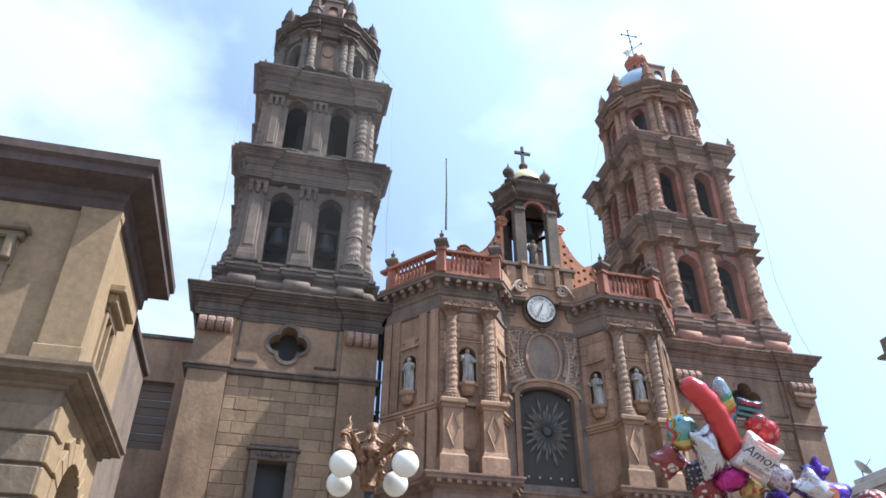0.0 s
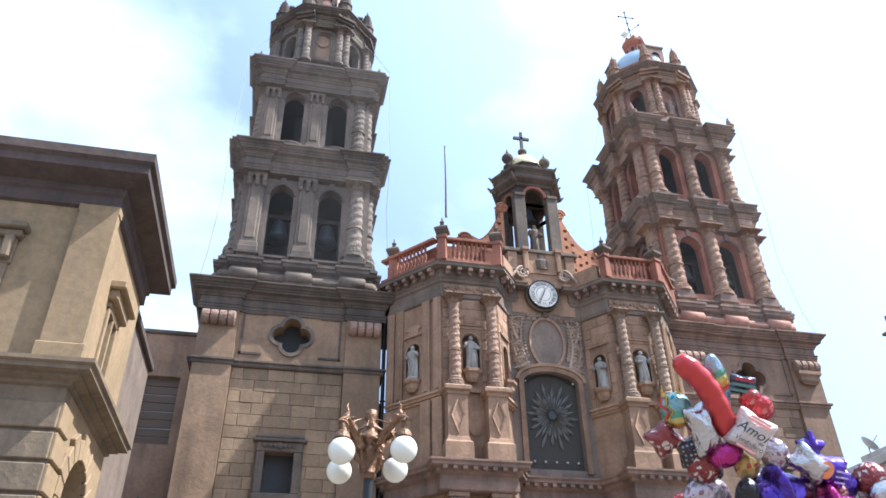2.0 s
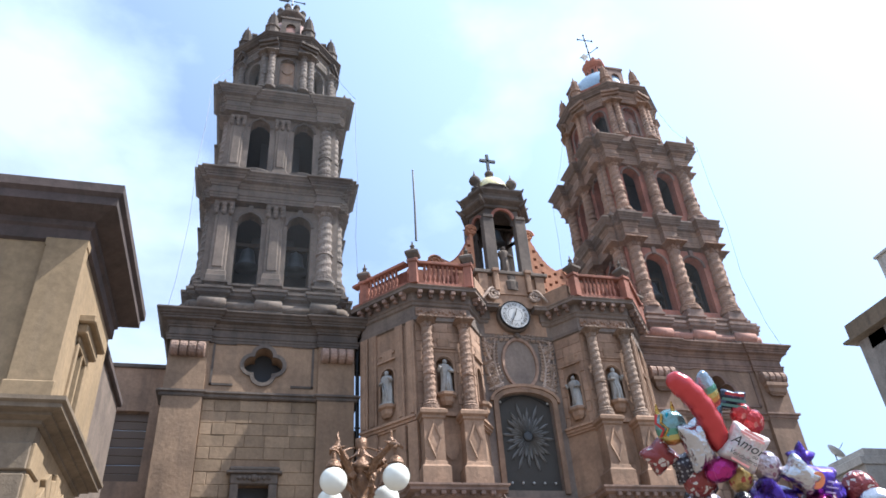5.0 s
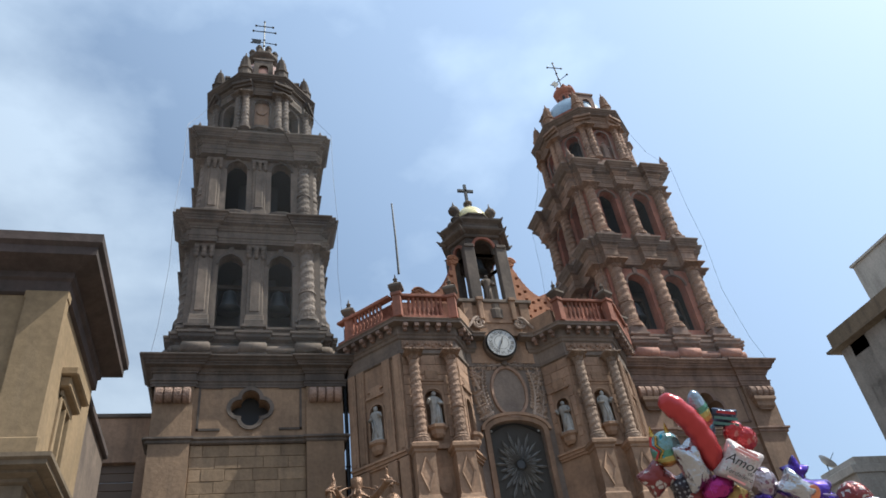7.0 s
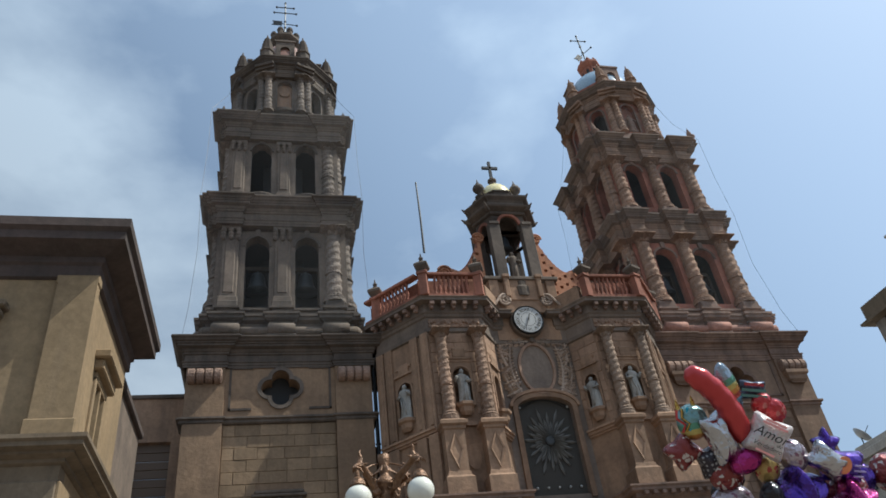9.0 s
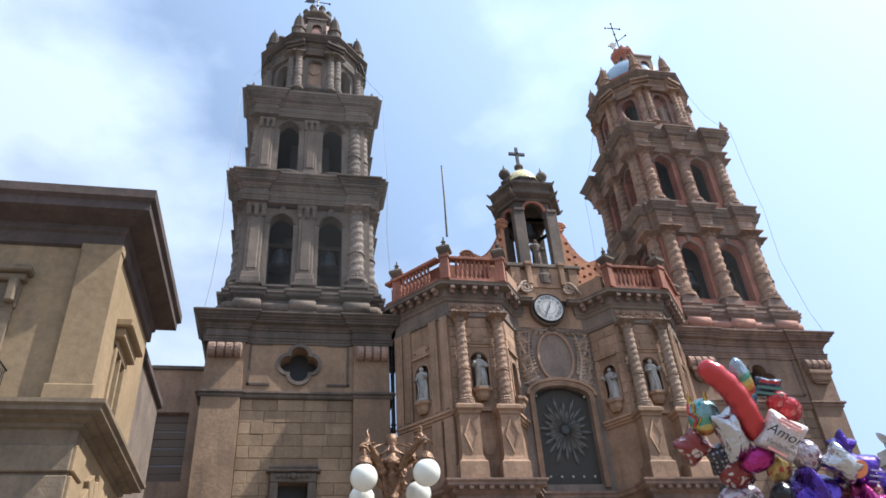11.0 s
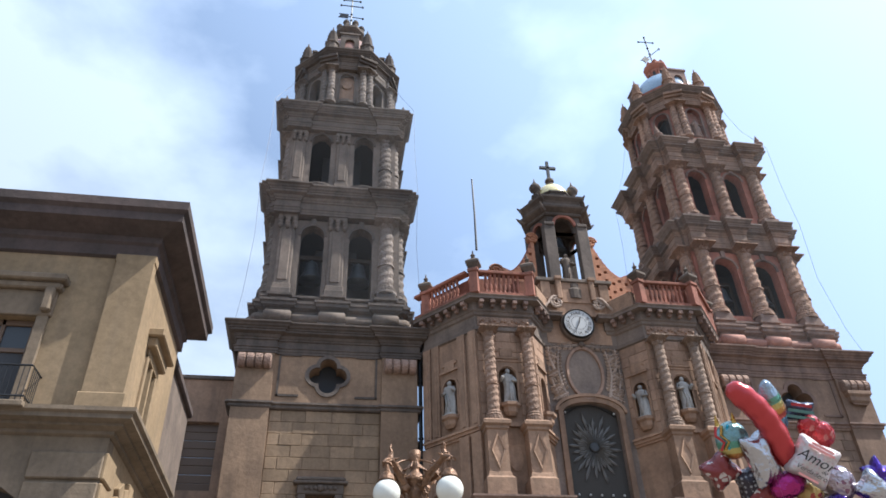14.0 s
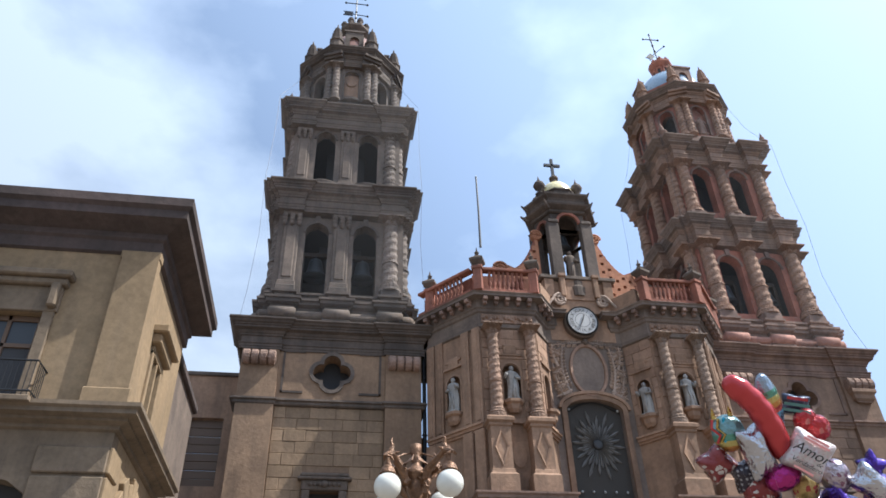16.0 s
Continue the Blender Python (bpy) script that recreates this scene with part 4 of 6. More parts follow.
facade = thing("church_facade", 0, -2.3, 0, "brown-pink carved stone church front with folded bays and niches", "church facade")
TO_FACADE = Matrix.Translation((0, 2.3, 0))


def fpart(name, bm, mat, label="", smooth=False, m=None):
    return part(name, bm, mat, facade, label, TO_FACADE @ (m if m is not None else Matrix()), smooth)


bm = bmesh.new()
moulding(bm, CORE, [(0, 0), (0, 19.0)])
core = fpart("core_wall", bm, BROWN)


def face(a, b, z0, z1, holes, name="wall", mat=BROWN, thick=0.42, sink=0.0):
    """One upright face of the folded front from plan point a to b, with its niches."""
    a, b = Vector(a), Vector(b)
    n = (b - a).length
    bm = bmesh.new()
    arched_wall(bm, -n / 2, n / 2, z0, z1, holes, thick)
    mid = (a + b) / 2
    return fpart(name, bm, mat, m=pose(mid.x, mid.y, 0, 0, 0, math.degrees(math.atan2(b.y - a.y, b.x - a.x))))


def niche_trim(m, z, w=0.78):
    """Moulded surround, bracket and hood of a statue's niche."""
    bm = bmesh.new()
    arch_band(bm, 0, w, z, z + 1.4, w / 2, 0.1, -0.06, 0.03)
    fpart("niche_surround", bm, BROWN, m=m)
    bm = bmesh.new()
    moulding(bm, [(-0.42, 0.1), (-0.42, -0.2), (-0.2, -0.42), (0.2, -0.42), (0.42, -0.2), (0.42, 0.1)], [(-0.22, z - 0.55), (-0.12, z - 0.4), (-0.1, z - 0.2), (0, z - 0.12), (0, z)])
    fpart("niche_bracket", bm, BROWN, m=m)
    bm = bmesh.new()
    box(bm, -0.55, 0.55, -0.1, 0.02, z + 2.15, z + 2.25)
    box(bm, -0.3, 0.3, -0.08, 0.02, z + 2.25, z + 2.7, 0.03)
    box(bm, -0.45, 0.45, -0.06, 0.02, z + 2.5, z + 2.6)
    fpart("niche_hood", bm, BROWN, m=m)


COL_F = column_mesh(0.26, 4.4, 0.017, 12, 22)
COL_F_DRAB = COL_F.copy()
BALUSTER_BM = bmesh.new()
lathe(BALUSTER_BM, [(0.09, 0), (0.09, 0.08), (0.045, 0.1), (0.06, 0.2), (0.095, 0.36), (0.075, 0.5), (0.04, 0.6), (0.055, 0.64), (0.04, 0.68), (0.075, 0.78), (0.06, 0.88), (0.085, 0.92), (0.085, 1.0)], 10)
BALUSTER = to_mesh("baluster", BALUSTER_BM, smooth=True)
CORBEL_BM = bmesh.new()
box(CORBEL_BM, -0.11, 0.11, -0.30, 0.05, -0.2, 0.0, 0.03)
box(CORBEL_BM, -0.09, 0.09, -0.16, 0.05, -0.34, -0.18, 0.03)
CORBEL = to_mesh("corbel", CORBEL_BM)

for s in (-1, 1):
    mir = lambda p: (s * p[0], p[1])
    runs = [(HALF[0], HALF[1]), (HALF[1], HALF[2]), (HALF[2], HALF[3])]
    for i, (a, b) in enumerate(runs):
        a, b = (mir(a), mir(b)) if s > 0 else (mir(b), mir(a))
        n = (Vector(b) - Vector(a)).length
        c = {0: 0.0, 1: 0.0, 2: 0.05 * s}[i]
        w = 0.78 if i else 0.66
        sheet = face(a, b, 10.2, 18.0, [(c, w, 14.35 if i == 1 else 14.2, 15.7, w / 2)])
        if i < 2:
            ashlar(sheet, -n / 2 + 0.04, n / 2 - 0.04, 13.4, 17.85, 0.0, 0.5, 0.85, [(c - w / 2 - 0.12, c + w / 2 + 0.12, 13.7, 16.3)], 10 + i, BROWN_BLOCK)
        mid = (Vector(a) + Vector(b)) / 2
        turn = math.degrees(math.atan2(b[1] - a[1], b[0] - a[0]))
        m = pose(mid.x, mid.y, 0, 0, 0, turn) @ Matrix.Translation((c, 0, 0))
        niche_trim(m, 14.35 if i == 1 else 14.2, w)
        lower = face(a, b, 0.0, 10.2, [(0, 0.9, 6.2, 8.1, 0.45)] if i == 1 else [], "lower_wall")
        ashlar(lower, -n / 2 + 0.04, n / 2 - 0.04, 6.0, 9.05, 0.0, 0.5, 0.85, [(-0.5, 0.5, 6.0, 8.7)] if i == 1 else [], 20 + i, BROWN_BLOCK)
        # balustrade, rails and brackets over this face
        o = 0.62
        pa, pb = Vector(a), Vector(b)
        d = (pb - pa).normalized()
        nrm = Vector((d.y, -d.x))
        if i == 0:
            bm = bmesh.new()
            box(bm, -n / 2, n / 2, -0.2, 0.2, 19.5, 20.35, 0.03)
            fpart("low_parapet", bm, BROWN, m=pose(mid.x + nrm.x * 0.3, mid.y + nrm.y * 0.3, 0, 0, 0, turn))
            for k in range(round(n / 0.52)):
                p = pa + d * (n * (k + 0.5) / round(n / 0.52)) + nrm * 0.28
                link("corbel", CORBEL, TRIM_RED, facade, m=TO_FACADE @ pose(p.x, p.y, 19.28, 0, 0, turn))
            continue
        count = max(2, round((n - 0.6) / 0.26))
        for k in range(count):
            p = pa + d * (0.42 + (n - 0.84) * (k + 0.5) / count) + nrm * 0.48
            link("baluster", BALUSTER, REDDISH, facade, m=TO_FACADE @ pose(p.x, p.y, 19.62))
        for k in range(round(n / 0.52)):
            p = pa + d * (n * (k + 0.5) / round(n / 0.52)) + nrm * 0.28
            link("corbel", CORBEL, TRIM_RED, facade, m=TO_FACADE @ pose(p.x, p.y, 19.28, 0, 0, turn))
        bm = bmesh.new()
        box(bm, -n / 2 - 0.1, n / 2 + 0.1, -0.14, 0.14, 19.5, 19.62)
        fpart("bottom_rail", bm, REDDISH, m=pose(mid.x + nrm.x * 0.48, mid.y + nrm.y * 0.48, 0, 0, 0, turn))
        bm = bmesh.new()
        box(bm, -n / 2 - 0.2, n / 2 + 0.2, 0.42, 0.5, 19.5, 20.66)
        fpart("parapet_back", bm, REDDISH, m=pose(mid.x + nrm.x * 0.48, mid.y + nrm.y * 0.48, 0, 0, 0, turn))
        bm = bmesh.new()
        box(bm, -n / 2 - 0.1, n / 2 + 0.1, -0.2, 0.2, 20.62, 20.78, 0.03)
        fpart("top_rail", bm, REDDISH, m=pose(mid.x + nrm.x * 0.48, mid.y + nrm.y * 0.48, 0, 0, 0, turn))
    # columns on diamond-cut pedestals
    for x in (4.86, 3.14):
        link("column", COL_F_DRAB if s > 0 else COL_F, CARVED_DRAB if s > 0 else CARVED_BROWN, facade, m=TO_FACADE @ pose(s * x, -3.86, 13.42))
        bm = bmesh.new()
        moulding(bm, [(-0.42, 0.3), (-0.42, -0.42), (0.42, -0.42), (0.42, 0.3)], [(0.16, 10.25), (0.16, 10.95), (0.06, 11.05), (0.03, 11.2), (0, 11.22), (0, 12.95), (0.06, 13.0), (0.06, 13.1), (0.16, 13.18), (0.16, 13.32), (0.02, 13.42)])
        fpart("pedestal", bm, BROWN, m=pose(s * x, -3.8, 0))
        bm = bmesh.new()
        dia = [(0, -0.78), (0.30, 0), (0, 0.78), (-0.30, 0)]
        inn = [(p[0] * 0.72, p[1] * 0.76) for p in dia]
        ring_between(bm, dia, dia, 0.0, -0.07)
        ring_between(bm, dia, inn, -0.07, -0.05)
        ring_between(bm, inn, inn, -0.05, 0.0)
        vs = [bm.verts.new((x_, -0.012, z_)) for x_, z_ in inn]
        bm.faces.new(vs)
        fpart("diamond", bm, BROWN, m=pose(s * x, -4.22, 12.08))
        bm = bmesh.new()
        box(bm, -0.3, 0.3, -0.35, 0.1, 0, 8.3, 0.03)
        box(bm, -0.34, 0.34, -0.42, 0.1, 8.3, 8.5, 0.04)
        box(bm, -0.42, 0.42, -0.5, 0.1, 8.9, 9.1, 0.03)
        for k in range(5):
            ball(bm, -0.28 + 0.14 * k, -0.42, 8.7, 0.13, 1.4, 8)
        fpart("lower_pilaster", bm, CARVED_BROWN, m=pose(s * x, -3.6, 0))
    # pilaster strips on the slanting outer face, and posts with urns on the balustrade
    for k, tpos in enumerate((0.06, 0.27, 0.78, 0.95)):
        p = Vector(HALF[2]).lerp(Vector(HALF[3]), tpos)
        bm = bmesh.new()
        box(bm, -0.22, 0.22, -0.1, 0.1, 13.3, 17.9)
        box(bm, -0.1, 0.1, -0.14, 0.05, 13.5, 17.6, 0.02)
        box(bm, -0.26, 0.26, -0.18, 0.1, 10.25, 13.1, 0.03)
        fpart("pilaster_strip", bm, BROWN, m=pose(s * p.x, p.y, 0, 0, 0, s * math.degrees(math.atan2(2.4, 1.95))))
    for x, y, tall in ((5.38, -4.05, 1), (7.3, -1.75, 1), (2.72, -4.0, 0)):
        bm = bmesh.new()
        box(bm, -0.2, 0.2, -0.2, 0.2, 19.5, 20.66, 0.02)
        box(bm, -0.26, 0.26, -0.26, 0.26, 20.62, 20.8, 0.03)
        fpart("post", bm, REDDISH, m=pose(s * x, y, 0, 0, 0, 25 * s))
        bm = bmesh.new()
        moulding(bm, ngon_plan(4, 0.31, math.pi / 4), [(-0.06, 20.78), (-0.06, 20.88), (0.1, 21.08), (0.1, 21.2), (-0.06, 21.36), (-0.24, 21.42)])
        lathe(bm, [(0.09, 21.38), (0.13, 21.45), (0.06, 21.5), (0.12, 21.62), (0.05, 21.7), (0.02, 21.9)], 10)
        fpart("urn", bm, GREY, m=pose(s * x, y, 0, 0, 0, 25 * s))

# downpipe and blocking in the cleft beside one tower
bm = bmesh.new()
tube(bm, [(-7.5, -0.75, 0), (-7.5, -0.75, 17.4), (-7.4, -0.9, 18.0)], 0.09, 8)
for k in range(6):
    ball(bm, -7.5, -0.75, 3 + 2.7 * k, 0.13, 0.6, 8)
fpart("downpipe", bm, IRON, "dark iron downpipe")
bm = bmesh.new()
box(bm, -7.75, -7.25, 0.6, 1.1, 0, 14.2)
fpart("cleft_wall", bm, BROWN)

# flagpole on one corner post
bm = bmesh.new()
tube(bm, [(0, 0, 0), (0.02, 0, 2.2), (0.0, 0, 4.4)], 0.04, 6, [0.06, 0.05, 0.04])
ball(bm, 0, 0, 4.4, 0.05, 1, 8)
tagged(part("flagpole", bm, IRON, None, m=pose(-5.18, -4.1, 21.93)), "thin bare metal flagpole on the balustrade corner", "flagpole")

# cornices that wrap the folded front
bm = bmesh.new()
moulding(bm, PLAN, [(0.02, 17.85), (0.1, 17.9), (0.1, 18.05), (0.02, 18.08)])
fpart("lower_string_course", bm, GREY_BROWN)
for side in ([(1.5, 2.5), (1.5, -2.3)] + HALF, [(-x, y) for x, y in HALF[::-1]] + [(-1.5, -2.3), (-1.5, 2.5)]):
    bm = bmesh.new()
    moulding(bm, side, [(0.02, 18.082), (0.04, 18.084), (0.04, 18.62), (0.12, 18.68), (0.14, 18.8), (0.2, 18.85), (0.2, 19.28), (0.58, 19.3), (0.58, 19.4), (0.64, 19.48), (0.6, 19.52), (0, 19.54)])
    fpart("main_entablature", bm, GREY_BROWN)
for s in (-1, 1):
    bm = bmesh.new()
    box(bm, s * 4.05 - 1.2, s * 4.05 + 1.2, -3.6, -3.5, 18.14, 18.56)
    for k in range(14):
        ball(bm, s * 4.05 - 1.1 + 2.2 * k / 13, -3.6, 18.35 + 0.08 * math.sin(2.2 * k), 0.09, 1, 6)
    fpart("frieze_relief", bm, CARVED_BROWN)
bm = bmesh.new()
PLAN_BREAK = [(-7.3, 2.5), (-7.3, -1.1), (-5.6, -3.5), (-5.6, -4.15), (-2.5, -4.15), (-2.5, -3.5), (-1.87, -2.3), (1.87, -2.3), (2.5, -3.5), (2.5, -4.15), (5.6, -4.15), (5.6, -3.5), (7.3, -1.1), (7.3, 2.5)]
moulding(bm, PLAN_BREAK, [(0.0, 9.1), (0.06, 9.15), (0.06, 9.5), (0.02, 9.52), (0.02, 9.68), (0.12, 9.74), (0.2, 9.78), (0.2, 9.92), (0.42, 9.98), (0.42, 10.08), (0.5, 10.15), (0.5, 10.22), (0, 10.26)])
fpart("ledge", bm, TRIM_RED)
DENTIL_BM = bmesh.new()
box(DENTIL_BM, -0.1, 0.1, -0.24, 0.06, -0.16, 0.0, 0.025)
DENTIL = to_mesh("dentil", DENTIL_BM)
for s in (-1, 1):
    for k in range(8):
        link("dentil", DENTIL, TRIM_RED, facade, m=TO_FACADE @ pose(s * (2.7 + 0.4 * k), -4.33, 9.97))
    for k in range(7):
        p = Vector((5.75, -3.3)).lerp(Vector((7.3, -1.15)), k / 6)
        link("dentil", DENTIL, TRIM_RED, facade, m=TO_FACADE @ pose(s * p.x, p.y, 9.97, 0, 0, s * 54))
for k in range(9):
    link("dentil", DENTIL, TRIM_RED, facade, m=TO_FACADE @ pose(-1.6 + 0.4 * k, -2.48, 9.97))
for a, b in ((HALF[2], HALF[3]), (HALF[0], HALF[1])):
    for s in (-1, 1):
        p, q = Vector((s * a[0], a[1])), Vector((s * b[0], b[1]))
        if s < 0:
            p, q = q, p
        n = (q - p).length
        bm = bmesh.new()
        for z0, z1, d in ((13.05, 13.15, 0.08), (13.15, 13.28, 0.16), (13.28, 13.38, 0.24)):
            box(bm, -n / 2, n / 2, -d, 0.02, z0, z1)
        fpart("pedestal_course", bm, BROWN, m=pose((p.x + q.x) / 2, (p.y + q.y) / 2, 0, 0, 0, math.degrees(math.atan2(q.y - p.y, q.x - p.x))))
for s in (-1, 1):
    bm = bmesh.new()
    box(bm, s * 4.0 - 0.45, s * 4.0 + 0.45, -3.58, -3.45, 10.25, 13.3)
    box(bm, s * 4.0 - 0.44, s * 4.0 + 0.44, -3.72, -3.42, 13.32, 13.5)
    fpart("panel", bm, BROWN)
    bm = bmesh.new()
    lathe(bm, [(0.26, 0), (0.3, 0.06), (0.2, 0.06), (0.02, 0.03)], 20)
    fpart("round_boss", bm, BROWN, m=pose(s * 4.0, -3.58, 12.0, 90, 0, 0) @ Matrix.Diagonal((1, 1.8, 1, 1)))

# middle: wall with the sunburst window
bm = bmesh.new()
arched_wall(bm, -1.87, 1.87, 9.0, 19.0, [(0, 2.6, 10.65, 14.6, 0.52)], 0.4, 14)
fpart("middle_wall", bm, GREY_BROWN, m=Matrix.Translation((0, -2.3, 0)))
bm = bmesh.new()
box(bm, -1.87, 1.87, -2.3, -1.9, 0, 9.0)
low_mid = fpart("lower_middle_wall", bm, BROWN)
ashlar(low_mid, -1.83, 1.83, 6.0, 9.05, -2.3, 0.5, 0.8, [], 31, BROWN_BLOCK)
bm = bmesh.new()
arch_band(bm, 0, 2.62, 10.5, 14.6, 0.53, 0.24, -2.42, -2.28, 16)
fpart("window_surround", bm, BROWN)
bm = bmesh.new()
arch_band(bm, 0, 3.1, 14.2, 14.66, 0.72, 0.14, -2.48, -2.28, 16, foot=False)
fpart("arch_hood", bm, BROWN)
sunwin = thing("sunburst_window", 0, -2.05, 10.6, "dark metal grille window with a grey sunburst", "window")
bm = bmesh.new()
box(bm, -1.3, 1.3, 0, 0.06, 0, 4.62)
part("grille_plate", bm, GRILLE, sunwin)
bm = bmesh.new()
lathe(bm, [(0.22, 0), (0.22, 0.06), (0.16, 0.09), (0.02, 0.09)], 20)
part("hub", bm, BLACK, sunwin, m=pose(0, -0.06, 2.5, 90, 0, 0))
for k in range(40):
    a = 2 * math.pi * (k + 0.5) / 40
    ln = (1.24, 0.82, 1.06, 0.74)[k % 4] * (1.0 if abs(math.sin(a)) < 0.72 else 1.3)
    bm = bmesh.new()
    prof = [(0.24, 0.014), (0.55 * ln, 0.045), (0.82 * ln, 0.07), (ln, 0.0)]
    up = [bm.verts.new((x, 0, w)) for x, w in prof]
    mid = [bm.verts.new((x, -0.05 - 0.02 * (i % 2), 0)) for i, (x, w) in enumerate(prof)]
    dn = [bm.verts.new((x, 0, -w)) for x, w in prof]
    for i in range(3):
        bm.faces.new((up[i], up[i + 1], mid[i + 1], mid[i]))
        bm.faces.new((mid[i], mid[i + 1], dn[i + 1], dn[i]))
    part("ray", bm, SUNBURST, sunwin, m=pose(0, -0.06, 2.5) @ Matrix.Rotation(a, 4, "Y"))
for k in range(5):
    bm = bmesh.new()
    ball(bm, -1.0 + 0.5 * k, -0.1, 0.42, 0.055, 1, 8)
    part("stud", bm, DIAL, sunwin)
for s in (-1, 1):
    bm = bmesh.new()
    ball(bm, s * 1.15, -0.1, 4.1, 0.055, 1, 8)
    part("stud", bm, DIAL, sunwin)
bm = bmesh.new()
tube(bm, [(-1.25 + 2.5 * k / 12, -0.06, 3.98 + 0.5 * math.sin(math.pi * k / 12)) for k in range(13)], 0.03, 6)
part("frame_bar", bm, IRON, sunwin)

# cartouche and leafy relief
bm = bmesh.new()
ell = lambda a, b: [(a * math.cos(t), b * math.sin(t)) for t in (2 * math.pi * i / 40 for i in range(40))]
ring_between(bm, ell(0.92, 1.36), ell(0.90, 1.34), 0.0, -0.14)
ring_between(bm, ell(0.90, 1.34), ell(0.78, 1.2), -0.14, -0.12)
ring_between(bm, ell(0.78, 1.2), ell(0.76, 1.18), -0.12, -0.03)
fpart("cartouche_rim", bm, PALE_TRIM, m=Matrix.Translation((0, -2.3, 16.6)))
bm = bmesh.new()
bm.faces.new([bm.verts.new((x, -0.03, z)) for x, z in ell(0.77, 1.19)])
fpart("cartouche_field", bm, GREY_BROWN, m=Matrix.Translation((0, -2.3, 16.6)))
bm = bmesh.new()
tube(bm, [(-0.12, 0, 0), (-0.05, -0.05, 0.14), (0.05, -0.05, 0.14), (0.12, 0, 0)], 0.06, 8)
ball(bm, 0, -0.04, 0.02, 0.13, 1, 10)
fpart("cartouche_crown", bm, GREY, m=Matrix.Translation((0, -2.42, 17.98)))


def leaf_spray(bm, root, tip, bend, count, size, side):
    """A stem with pairs of leaves in low relief on a wall facing -y."""
    root, tip = Vector(root), Vector(tip)
    pts = []
    for i in range(15):
        t = i / 14
        p = root.lerp(tip, t) + Vector((bend * side * math.sin(math.pi * t), 0))
        pts.append((p.x, -0.05, p.y))
    tube(bm, pts, 0.05, 6, [0.075 - 0.045 * i / 14 for i in range(15)])
    for k in range(count):
        i = 2 + int(11 * k / count)
        p = Vector(pts[i])
        d = (Vector(pts[i + 1]) - p).normalized()
        for sgn in (-1, 1):
            out = (d * 0.75 + Vector((-d.z, 0, d.x)) * sgn * 0.9).normalized() * size * (1.15 - 0.5 * k / count)
            nrm = Vector((-out.z, 0, out.x)) * 0.27
            a, b = p, p + out
            m1 = p + out * 0.5
            q = [bm.verts.new(v) for v in (a, m1 + nrm, b, m1 - nrm)]
            top = bm.verts.new(m1 + Vector((0, -0.13, 0)))
            for j in range(4):
                bm.faces.new((q[j], q[(j + 1) % 4], top))


for s in (-1, 1):
    for root, tip, bend, count, size in (
            ((0.95, 15.55), (1.7, 15.2), 0.0, 5, 0.28), ((0.98, 15.3), (1.12, 17.85), 0.22, 11, 0.32), ((1.35, 15.25), (1.72, 16.9), 0.08, 8, 0.28),
            ((0.2, 18.02), (1.55, 17.85), 0.0, 7, 0.28), ((1.45, 16.7), (1.62, 18.0), 0.1, 6, 0.28), ((1.2, 15.9), (1.74, 15.55), 0.0, 4, 0.26),
            ((1.3, 16.6), (1.78, 16.35), 0.0, 4, 0.26), ((1.25, 17.3), (1.76, 17.55), 0.0, 4, 0.26)):
        bm = bmesh.new()
        leaf_spray(bm, (s * root[0], root[1]), (s * tip[0], tip[1]), bend, count, size, s)
        fpart("leaf_relief", bm, LEAF, m=Matrix.Translation((0, -2.3, 0)))
    # scrolls beside the clock
    bm = bmesh.new()
    pts = []
    for i in range(40):
        a = 3.9 * math.pi * i / 39
        r = 0.06 + 0.27 * (1 - i / 39)
        pts.append((s * (1.05 + r * math.sin(a)), -2.75, 20.12 + r * math.cos(a)))
    tail = [(s * (1.05 + 0.95 * k / 8), -2.78 - 0.1 * k / 8, 20.42 - 1.05 * (k / 8) ** 1.5 + 0.06 * math.sin(k)) for k in range(8, 0, -1)]
    tube(bm, tail + pts, 0.07, 6)
    fpart("volute", bm, LEAF)
    bm = bmesh.new()
    box(bm, *sorted((s * 0.72, s * 0.98)), -2.85, -2.35, 20.3, 21.45, 0.04)
    box(bm, *sorted((s * 0.66, s * 1.05)), -2.92, -2.3, 21.4, 21.6, 0.03)
    box(bm, *sorted((s * 1.25, s * 1.75)), -2.7, -2.3, 20.3, 21.35, 0.03)
    fpart("pedestal_block", bm, BROWN)
bm = bmesh.new()
box(bm, -1.9, 1.9, -2.62, -1.2, 19.5, 20.3)
box(bm, -1.6, 1.6, -2.36, -1.2, 18.1, 19.52)
box(bm, -0.75, 0.75, -2.68, -1.5, 20.2, 21.4)
box(bm, -1.8, 1.8, -2.55, -1.6, 20.2, 21.3)
fpart("attic_wall", bm, BROWN)
bm = bmesh.new()
box(bm, -1.95, 1.95, -2.78, -1.4, 21.35, 21.55, 0.03)
fpart("attic_coping", bm, GREY)
bm = bmesh.new()
lathe(bm, [(0.3, 0), (0.34, 0.5), (0.22, 0.6), (0.24, 0.85)], 10)
fpart("relief_figure", bm, GREY, m=pose(0, -2.66, 20.45) @ Matrix.Diagonal((1, 0.4, 1, 1)))

# clock
clock = thing("facade_clock", -0.1, -2.72, 19.0, "round white clock with a dark rim and roman numerals", "clock")
clock.scale = (0.93, 1.0, 0.93)
bm = bmesh.new()
lathe(bm, [(0.80, 0), (0.84, 0.05), (0.84, 0.14), (0.80, 0.19), (0.765, 0.16), (0.765, 0.05)], 40)
part("rim", bm, IRON, clock, "dark metal rim", pose(0, 0.08, 0, 90, 0, 0))
bm = bmesh.new()
